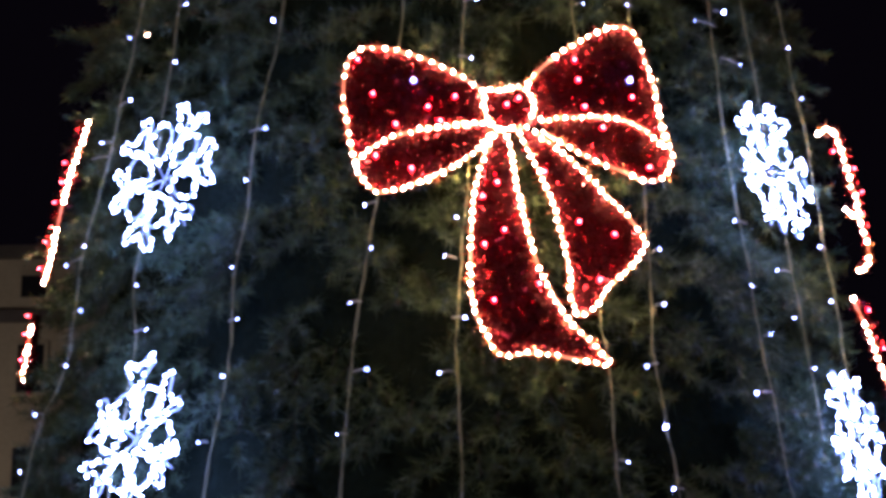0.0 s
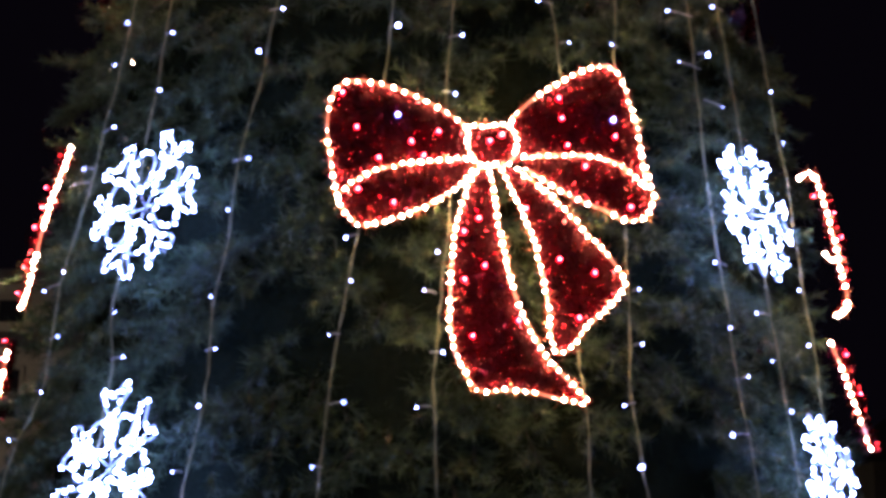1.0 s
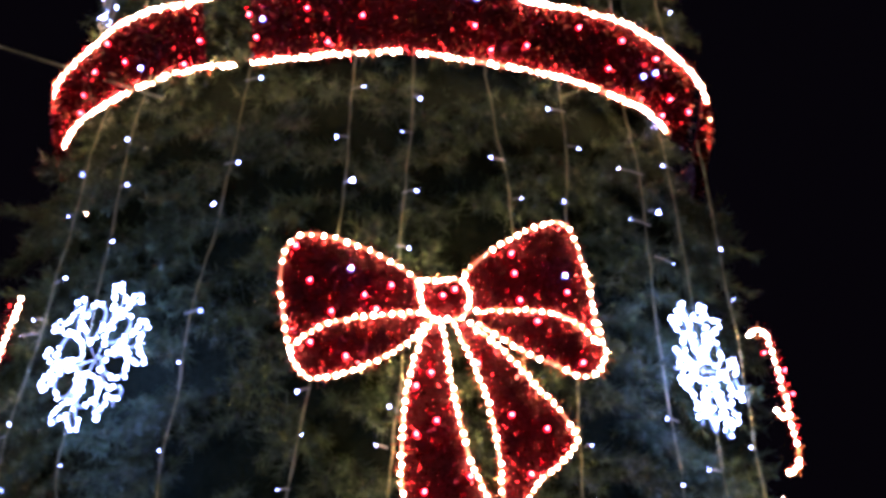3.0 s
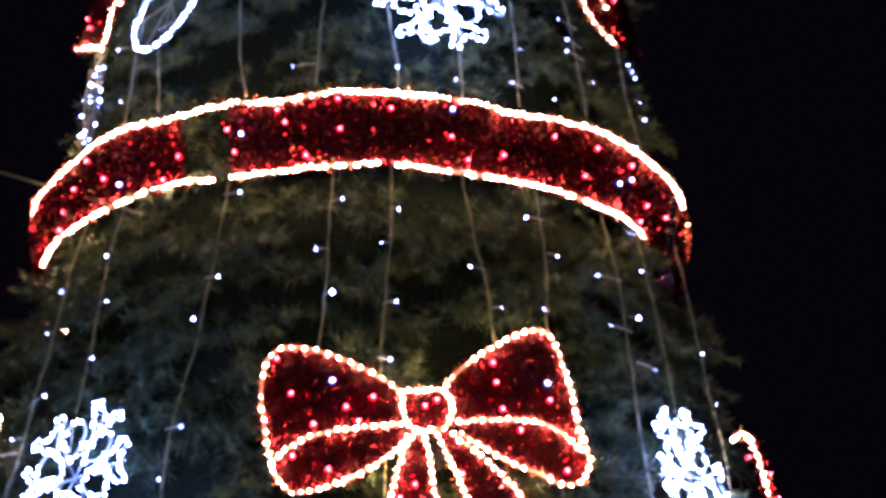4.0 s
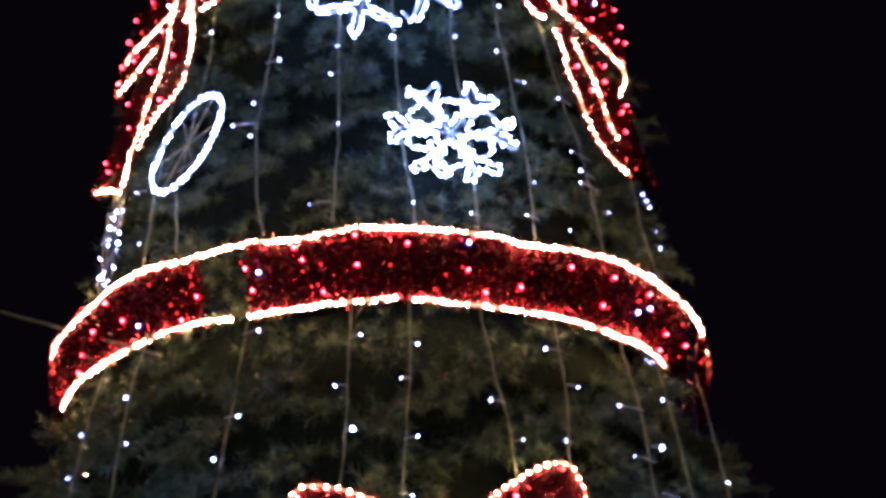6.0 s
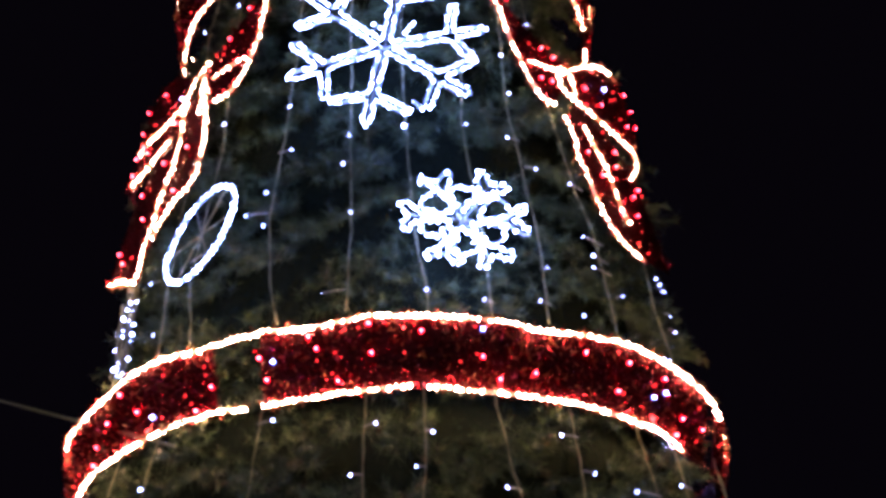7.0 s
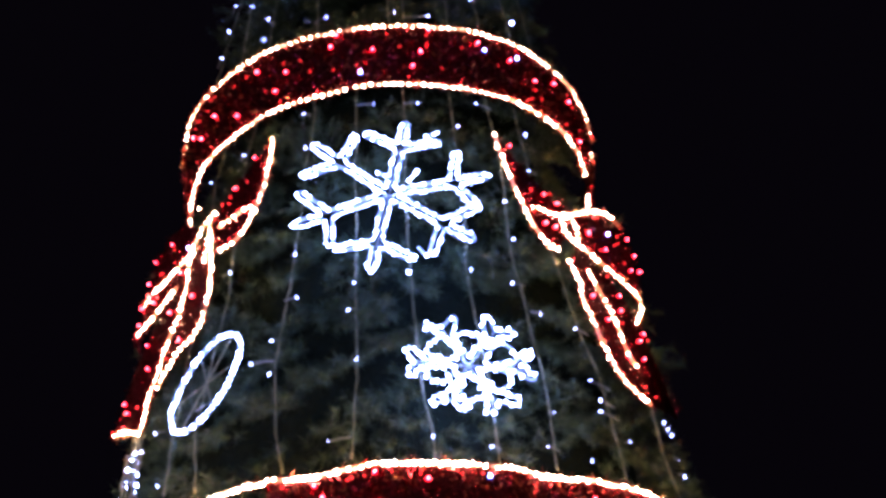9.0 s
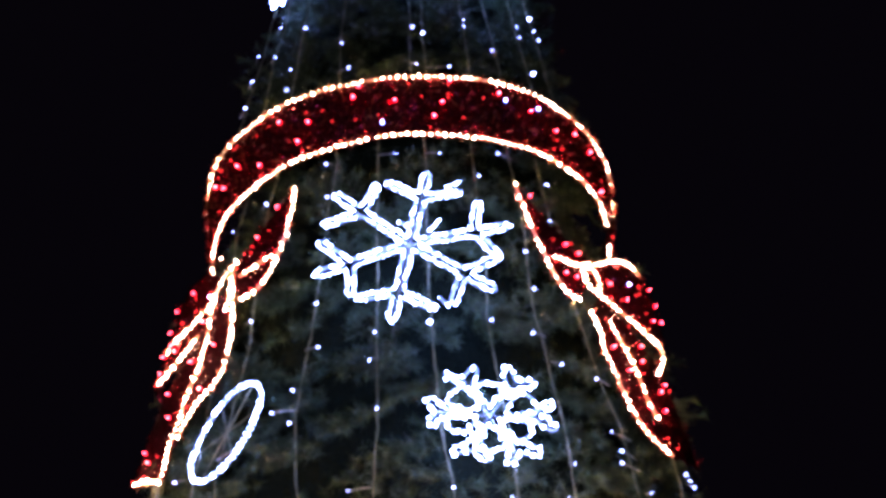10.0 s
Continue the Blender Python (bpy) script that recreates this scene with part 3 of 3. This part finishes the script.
LOW_OVER = ((-180, 5.12), (-73, 5.115), (-61, 5.088), (-53, 5.096), (-45, 5.130), (-39, 5.129), (-31, 5.095), (-19.5, 5.117), (-12.6, 5.088), (-5, 5.122), (15, 5.121), (23, 5.098), (31, 5.128), (39, 5.156), (57, 5.151), (69, 5.126), (85, 5.12))
build_band(LOW_UNDER, 1.766, LOW_OVER, 1.836, ((-96, -28.5), (-20.5, 62), (68, 150), (155, 260)),
           ((-71, -23.3), (-20.4, 1.9), (5.0, 54), (98, 150), (153, 258)), ((-76, 69.5), (77, 168), (171, 258)), 0.0305,
           LOW_RED, [(-40.5, 4.86), (12.8, 5.06), (44, 4.93), (-18.2, 4.95), (47, 4.98)], 7, -0.004)
HIGH_RED = [(-52.0, 8.24), (-42.9, 8.10), (-35.0, 8.33), (-26.2, 8.23), (-29.7, 8.12), (-13.8, 8.32), (-12.2, 8.40), (-3.1, 8.26), (8.9, 8.25),
            (10.9, 8.42), (6.8, 8.14), (24.1, 8.40), (42.5, 8.31), (50.1, 8.40), (57.7, 8.38), (33.8, 8.36), (-60, 8.2), (-65, 8.3), (66, 8.2)]
HIGH_UNDER = ((-180, 8.03), (-69, 7.97), (-60, 8.010), (-44, 7.994), (-23, 7.996), (-8, 8.013), (7, 8.02), (24, 8.052), (41, 8.094), (56, 8.142), (67, 8.13), (80, 8.08))
HIGH_OVER = ((-180, 8.46), (-67, 8.50), (-53, 8.492), (-39, 8.463), (-23, 8.448), (0, 8.443), (14, 8.470), (22, 8.497), (43, 8.522), (57, 8.54), (66, 8.50), (80, 8.46))
build_band(HIGH_UNDER, 1.335, HIGH_OVER, 1.400, ((-100, 78), (84, 170), (175, 255)), ((-98, -11), (-8, 51), (53.5, 75), (84, 170), (176, 250)),
           ((-98, 80), (84, 172), (176, 255)), 0.046, HIGH_RED, [(-6.5, 8.1), (26, 8.36), (36, 8.4)], 90, -0.025, WARM_LED, 0.0052, 0.004)


# ---------------------------------------------------------------- snowflakes
def turned(points, degrees, size):
    c, q = math.cos(radians(degrees)), math.sin(radians(degrees))
    return [(size * (a * c - b * q), size * (a * q + b * c)) for a, b in points]


def forked_arms(size, w, junction, prong, slant):
    """The lines round six arms, each with two side prongs and a tip."""
    pl, ps = prong * math.cos(slant), prong * math.sin(slant)
    half = [(0.10, w), (junction, w), (junction + ps, w + pl), (junction + ps + 1.7 * w, w + pl - 0.2 * w), (junction + 1.9 * w, w), (1.0 - w, w), (1.0, 0.4 * w)]
    arm = [(a, -b) for a, b in half] + half[::-1]
    bent = (0, -2, 5, 0, 3, -6)  # the frame is a little out of true
    return [turned(arm, 60 * k + 90 + bent[k], size) for k in range(6)]


def frame_bars(flake, size):
    for k in range(3):
        t = radians(60 * k + 90)
        x, y = 0.9 * size * math.cos(t), 0.9 * size * math.sin(t)
        part("frame_bar", tube([(-x, -y, -0.02), (x, y, -0.02)], 0.004), STEEL, flake, "thin metal bar")


def build_forked_flake():
    flake = tagged(new("light_snowflake"), "large cold white rope light snowflake with forked arms", "light decoration", "snowflakes on the tree")
    for k, line in enumerate(forked_arms(0.567, 0.040, 0.61, 0.37, 0.38)):
        rope(trimmed(line, 0.015), flake, WHITE_TUBE, WHITE_LED, 0.006, 0.0068, 0.029, "arm_rope", "white rope light arm", seed=62 + k, fringe=False)
    for k, (x0, y0, x1, y1) in enumerate(((0.13, 0.47, 0.19, 0.52), (0.09, 0.12, 0.13, 0.20), (-0.09, 0.15, -0.04, 0.13), (0.22, -0.36, 0.27, -0.41))):
        rope([(x0, y0), (x1, y1)], flake, WHITE_TUBE, WHITE_LED, 0.005, 0.0062, 0.03, "loose_rope", "loose end of white rope light", seed=95 + k, fringe=False)
    frame_bars(flake, 0.575)
    return flake


def worn(points, rng, amount):
    """The line of a rope whose ties have slackened here and there."""
    a, b = rng.gauss(0, amount), rng.gauss(0, amount)
    return [(x + a + rng.gauss(0, amount * 0.6), y + b + rng.gauss(0, amount * 0.6)) for x, y in points]


def build_petal_flake(seed, broken=False):
    size = 0.322
    rng = random.Random(seed)
    flake = tagged(new("light_snowflake"), "mostly unlit white rope light snowflake seen edge-on" if broken else "small cold white rope light snowflake with six petals", "light decoration", "snowflakes on the tree")
    petal = [(0.22, 0.0), (0.27, 0.08), (0.42, 0.19), (0.60, 0.23), (0.71, 0.10), (0.71, -0.10), (0.60, -0.23), (0.42, -0.19), (0.27, -0.08), (0.22, 0.0)]
    fork = [(0.42, 0.03), (0.58, 0.05), (0.70, 0.13), (0.90, 0.31), (1.00, 0.22), (0.82, 0.05), (0.82, -0.05), (1.00, -0.22), (0.90, -0.31), (0.70, -0.13), (0.58, -0.05), (0.42, -0.03)]
    for k in range(6):
        rope(rounded(worn(turned(petal, 60 * k + 60 + rng.gauss(0, 3), size * rng.uniform(0.94, 1.04)), rng, 0.008), 1), flake, CABLE if broken else WHITE_TUBE, WHITE_LED, 0.005, 0.0068, 0.027, "petal_rope", "white rope light petal", seed=seed + k, loss=0.9 if broken else rng.choice((0.05, 0.12, 0.3)), fringe=False, slack=0.005)
        rope(trimmed(worn(turned(fork, 60 * k + 90 + rng.gauss(0, 4), size * rng.uniform(0.92, 1.04)), rng, 0.010), 0.012), flake, CABLE if broken else WHITE_TUBE, WHITE_LED, 0.005, 0.0070, 0.028, "fork_rope", "white rope light fork", seed=seed + 20 + k, loss=0.9 if broken else rng.choice((0.05, 0.12, 0.3)), fringe=False, slack=0.005)
    frame_bars(flake, size)
    return flake


big = build_forked_flake()
big.matrix_basis = panel(-0.95, 6.91, 0.08, -11, lean=4.0, twist=2.4)
for n, (theta, z, roll, out, twist) in enumerate(((-34.3, 3.315, -24, 0.08, -3.4), (-33.4, 2.20, 3, 0.08, -8.3), (43.6, 3.39, -20, 0.06, 7.8), (52.1, 2.23, -12, 0.06, 4), (11.0, 5.708, 27, 0.08, -3.7),
                                   (-58, 5.56, 12, -0.04, -25), (104, 5.70, 0, -0.05, 0), (-50, 10.3, 0, 0.0, 0), (22, 9.92, 8, 0.06, 0))):
    build_petal_flake(70 + 50 * n, n == 5).matrix_basis = panel(theta, z, out, roll, twist=twist)


def build_ring():
    ring = tagged(new("light_ring"), "round cold white rope light hoop with an unlit star inside", "light decoration")
    circle = [(0.285 * math.cos(2 * math.pi * k / 40), 0.285 * math.sin(2 * math.pi * k / 40)) for k in range(41)]
    rope(circle, ring, WHITE_TUBE, WHITE_LED, 0.008, 0.0092, 0.032, "rope_light", "white rope light", seed=3, fringe=False)
    for k in range(3):
        t = radians(60 * k)
        part("frame_bar", tube([(-0.275 * math.cos(t), -0.275 * math.sin(t), -0.01), (0.275 * math.cos(t), 0.275 * math.sin(t), -0.01)], 0.004), CABLE, ring, "unlit pale tube")
    return ring


ring = build_ring()
ring.matrix_basis = panel(-32.9, 5.81, 0.10, 0, lean=11.2, twist=-16.0)


# ---------------------------------------------------------------- strings of small lights
def light_string(path, bulbs, seed):
    """A hanging cable with bulbs on short stems."""
    rng = random.Random(seed)
    thing = tagged(new("light_string"), "hanging pale cable with small cold white bulbs", "light string", "light strings on the tree")
    line = [on_tree(th, z, (0.034 if z < 5 else 0.008) + 0.016 * math.sin(9 * z + seed)) for th, z in path]
    way = resampled(rounded(line, 1), 0.035)
    turn = np.cumsum([rng.uniform(0.25, 0.75) for _ in way])
    wander = np.cumsum([rng.gauss(0, 0.0022) for _ in way])
    wander -= np.linspace(wander[0], wander[-1], len(way))
    for sign in (1, -1):
        strand = way + np.stack([wander + sign * 0.0034 * np.sin(turn), sign * 0.0034 * np.cos(turn), 0 * turn], 1)
        part("cable", tube(strand, 0.0021, 5), CABLE, thing, smooth=True)
    zs = [z for _, z in path][::-1]
    ts = [th for th, _ in path][::-1]
    for spot in bulbs:
        th, z = spot[:2]
        kind = spot[2] if len(spot) > 2 else "white"
        at = on_tree(th, z, 0.062)
        bulb = shared("bulb", BULB[kind], thing, at)
        bulb.rotation_euler = (rng.uniform(-1, 1), rng.uniform(0, 1.5), rng.uniform(0, 6))
        bulb.scale = [rng.choice((0.72, 0.85, 1.0, 1.0, 1.15))] * 3
        root = on_tree(float(np.interp(z, zs, ts)), z + rng.uniform(-0.01, 0.02), 0.046)
        if (root - at).length < 0.2:
            part("stem", tube([root, root.lerp(at, 0.5) + Vector((0, 0, 0.004)), at], 0.003, 4), CLEAR, thing)
    return thing


STRINGS = (
    ([(-42.3, 4.72), (-43.2, 4.28), (-44.1, 4.05), (-45.2, 3.71), (-47.5, 3.38), (-49.6, 3.1), (-49.5, 2.83), (-51.0, 2.57), (-54.0, 2.28), (-55.8, 1.99)],
     [(-43.1, 4.26, "dim"), (-44.4, 4.06), (-42.3, 3.74), (-47.7, 3.58, "small"), (-49.8, 3.52, "small"), (-48.3, 3.1), (-52.7, 3.04), (-47.0, 2.8, "dim"), (-48.5, 2.56, "small"), (-54.2, 2.37), (-55.2, 2.12)]),
    ([(-34.8, 4.72), (-35.1, 4.38), (-35.3, 4.17), (-36.0, 3.86), (-35.6, 3.66), (-37.0, 3.0), (-37.6, 2.87), (-36.3, 2.56), (-36.6, 1.6)],
     [(-35.3, 4.37), (-33.9, 4.13), (-34.7, 3.86), (-36.8, 2.86), (-34.4, 2.66)]),
    ([(-18.1, 4.73), (-18.9, 4.44), (-20.3, 4.05), (-21.1, 3.85), (-22.8, 3.5), (-23.0, 3.26), (-23.3, 3.06), (-23.9, 2.89), (-23.6, 2.58), (-23.8, 2.43), (-24.4, 2.27), (-24.8, 1.6)],
     [(-16.2, 4.57), (-17.9, 4.15), (-20.6, 3.96, "star"), (-20.6, 3.47, "dim"), (-22.6, 3.25), (-23.5, 2.88, "small"), (-22.3, 2.66), (-23.4, 2.43), (-25.3, 2.17, "small")]),
    ([(-4.3, 4.73), (-4.4, 4.16), (-5.2, 3.82), (-7.1, 3.15), (-8.0, 2.92), (-9.3, 2.55), (-9.9, 1.95), (-10.1, 1.5)],
     [(-2.8, 4.5), (-5.9, 4.25), (-3.7, 4.04, "star"), (-8.6, 3.1), (-7.8, 2.92), (-9.9, 2.7), (-7.9, 2.43, "dim"), (-10.6, 2.18)]),
    ([(3.5, 4.73), (3.5, 4.31), (2.3, 4.01), (1.6, 3.68), (2.1, 3.23), (1.5, 3.03), (0.6, 2.64), (0.8, 2.22), (1.1, 1.94), (1.0, 1.5)],
     [(4.3, 4.45), (2.1, 4.28), (3.9, 4.0), (3.1, 3.73), (1.2, 3.04), (-0.1, 2.88), (1.9, 2.63), (-0.7, 2.41)]),
    ([(13.1, 4.73), (14.0, 4.41), (15.7, 4.08), (16.0, 3.88), (16.1, 3.19), (16.3, 2.72), (16.7, 2.44), (16.7, 2.2), (16.8, 1.5)],
     [(13.1, 4.19), (16.8, 4.01), (17.5, 2.07)]),
    ([(24.1, 4.73), (23.9, 4.28), (23.5, 3.99), (23.3, 3.22), (23.0, 2.85), (22.3, 2.47), (22.7, 2.21), (23.5, 1.94), (23.8, 1.5)],
     [(21.2, 4.48), (25.3, 4.31), (22.5, 4.03), (23.7, 2.94), (23.6, 2.71), (20.7, 2.45), (22.0, 2.21, "star"), (22.0, 1.97)]),
    ([(35.2, 4.72), (36.3, 4.18), (37.2, 3.26), (37.1, 2.98), (37.4, 2.66), (37.1, 2.32), (37.3, 1.6)],
     [(31.4, 4.26, "small"), (37.8, 4.1, "star"), (32.5, 4.02, "small"), (39.5, 3.86), (34.8, 3.11), (36.1, 2.83, "small"), (38.2, 2.63), (34.2, 2.37)]),
    ([(42.3, 4.67), (43.4, 3.98), (43.9, 3.28), (44.3, 2.79), (44.8, 2.19)],
     [(39.9, 4.36, "small"), (41.0, 2.92, "small"), (42.9, 2.72), (45.2, 2.51)]),
    ([(52.3, 4.65), (54.1, 3.96), (54.3, 3.37), (54.1, 2.78), (54.3, 2.19)],
     [(52.1, 4.06), (53.7, 3.82, "small"), (51.6, 3.09), (52.2, 2.84)]),
    ([(-19.4, 7.96), (-18.7, 7.76), (-20.0, 7.13), (-19.7, 6.61), (-20.2, 6.28), (-21.0, 5.94), (-21.0, 5.64), (-20.0, 5.42), (-18.1, 5.16)],
     [(-20.3, 7.74), (-18.9, 7.42), (-18.7, 6.56), (-17.6, 6.24), (-21.6, 5.98), (-21.4, 5.76), (-25.0, 5.86, "small")]),
    ([(-8.2, 7.96), (-7.7, 7.16), (-7.4, 6.28), (-7.1, 5.85), (-7.4, 5.18)],
     [(-3.9, 7.72), (-7.4, 6.28, "small"), (-8.3, 6.09), (-6.8, 5.76, "small"), (-10.7, 5.27, "small")]),
    ([(2.9, 7.96), (2.3, 7.17), (2.1, 6.3), (3.3, 5.62), (4.7, 5.29), (4.8, 5.13)],
     [(6.0, 7.72), (2.2, 6.33, "star"), (4.6, 5.26)]),
    ([(14.5, 7.96), (14.5, 7.16), (14.3, 6.58), (13.6, 6.39), (14.8, 5.77), (14.9, 5.43), (14.7, 5.13)],
     [(14.6, 7.54), (13.3, 6.37), (13.2, 5.22, "small")]),
    ([(24.0, 7.95), (23.9, 7.58), (23.2, 6.94), (23.1, 6.56), (23.6, 6.29), (24.2, 5.67), (24.4, 5.17)],
     [(20.0, 7.79), (22.3, 6.95), (22.7, 6.66), (20.9, 6.32), (25.6, 6.14), (24.4, 5.48, "small"), (22.2, 5.26)]),
    ([(32.5, 7.95), (32.2, 7.45), (33.7, 6.36), (37.3, 5.94), (37.9, 5.72), (38.2, 5.17)],
     [(31.8, 7.63), (30.1, 7.29), (32.5, 6.11), (33.0, 5.76, "small"), (34.3, 5.65), (33.7, 5.57), (29.6, 5.23), (38.8, 5.44, "small")]),
    ([(-35.8, 7.94), (-36.8, 7.55), (-34.6, 6.66), (-35.8, 5.86), (-35.7, 5.5), (-33.7, 5.19)],
     [(-35.2, 7.57, "small"), (-32.9, 6.59), (-30.2, 5.7, "small")]),
    ([(-44.4, 7.93), (-46.3, 7.43), (-44.0, 6.35), (-42.2, 5.53), (-40.7, 5.17)],
     [(-45.5, 7.51), (-40.8, 5.3), (-44.7, 5.67, "small")]),
    ([(-52.7, 5.94), (-53.7, 5.54), (-52.1, 5.15)], [(-51.8, 5.36), (-50.0, 5.22)]),
    ([(-49.6, 10.48), (-47.5, 9.6), (-46.8, 9.21), (-46.1, 8.52)], [(-44.9, 9.49), (-44.1, 9.15), (-35.5, 8.86)]),
    ([(-34.9, 10.53), (-34.0, 9.73), (-34.7, 9.14), (-35.3, 8.54)], [(-32.7, 9.27), (-35.6, 8.65, "dim")]),
    ([(-59.2, 10.31), (-59.6, 9.5), (-60.1, 8.91), (-61.4, 8.37)], [(-55.5, 9.39), (-55.8, 9.13), (-56.0, 8.86)]),
    ([(-21.0, 10.54), (-20.6, 9.55), (-20.0, 8.55)], [(-19.2, 8.92, "small"), (-16.5, 8.63)]),
    ([(-0.5, 10.55), (0.0, 9.55), (0.2, 8.56)], [(0.7, 9.37), (0.9, 8.99), (1.6, 8.59)]),
    ([(4.0, 10.55), (3.8, 9.55), (4.1, 8.56)], [(3.6, 8.92, "star"), (10.2, 8.57)]),
    ([(17.2, 10.54), (16.3, 9.55), (15.9, 8.55)], [(15.6, 9.04), (15.9, 9.12, "small")]),
    ([(24.7, 10.54), (24.4, 9.54), (25.4, 8.55)], [(23.1, 8.84)]),
    ([(35.8, 10.53), (35.1, 9.53), (36.7, 8.54)], [(33.6, 9.24), (34.0, 9.13, "small"), (36.0, 8.76, "star")]),
    ([(43.8, 10.51), (43.7, 9.52), (45.3, 8.52)], [(40.9, 9.45, "star"), (41.6, 9.32), (42.8, 9.24)]),
    ([(51.0, 5.95), (51.6, 5.7), (52.0, 5.2)], [(51.0, 5.72), (51.8, 5.69), (52.6, 5.66), (52.4, 5.5, "small"), (52.6, 5.4, "small")]),
)
for i, (path, bulbs) in enumerate(STRINGS):
    light_string(path, bulbs, i)


# ---------------------------------------------------------------- guy wire and the house behind
guy = tagged(new("guy_wire", mesh_of("guy_wire", *tube(resampled([(-1.006, 6.296, 4.548), (-2.248, 8.244, 5.751), (-15.9, 29.65, 18.97)], 0.5), 0.0075, 6), CABLE)),
             "thin steel guy wire fastened to the tree", "wire")


def build_house(name, label, x, y, wide, tall, rows, first, pitched):
    house = tagged(new(name), label, "house")
    house.location = (x, y, 0)
    h = wide / 2
    part("wall", box(-h, h, 0, 10, 0, tall), PLASTER, house, "plastered wall")
    if pitched:
        peak = tall + 5
        verts = [(-h - 0.4, -0.5, tall), (h + 0.4, -0.5, tall), (0, -0.5, peak), (-h - 0.4, 10.5, tall), (h + 0.4, 10.5, tall), (0, 10.5, peak)]
        part("roof", (verts, [(0, 1, 2), (3, 5, 4), (0, 2, 5, 3), (1, 4, 5, 2), (0, 3, 4, 1)]), ROOF, house, "pitched dark roof")
    else:
        part("roof", box(-h - 0.4, h + 0.4, -0.4, 10.4, tall, tall + 0.35), ROOF, house, "dark flat roof edge")
        part("cornice", box(-h - 0.1, h + 0.1, -0.2, 0, tall - 1.9, tall - 1.55), ROOF, house, "dark cornice")
    for z, high in rows:
        for k in range(int(wide / 3.4)):
            cx = -h + first + 3.4 * k
            window = part("window", box(cx - 0.5, cx + 0.5, -0.06, 0.02, z, z + high), PLASTER, house, "window with plaster frame")
            part("pane", box(cx - 0.38, cx + 0.38, -0.08, -0.055, z + 0.1, z + high - 0.1), GLASS, window, "dark pane")
    return house


build_house("town_house", "dim ochre plastered town house with dark windows", -22.5, 44, 32, 11.25, ((1.2, 1.6), (4.2, 1.6), (7.2, 1.6), (10.0, 0.85)), 2.6, False)
build_house("town_house", "dim plastered town house with a pitched roof", 20.0, 44, 14, 6.4, ((1.2, 1.6), (4.0, 1.6)), 2.0, True)
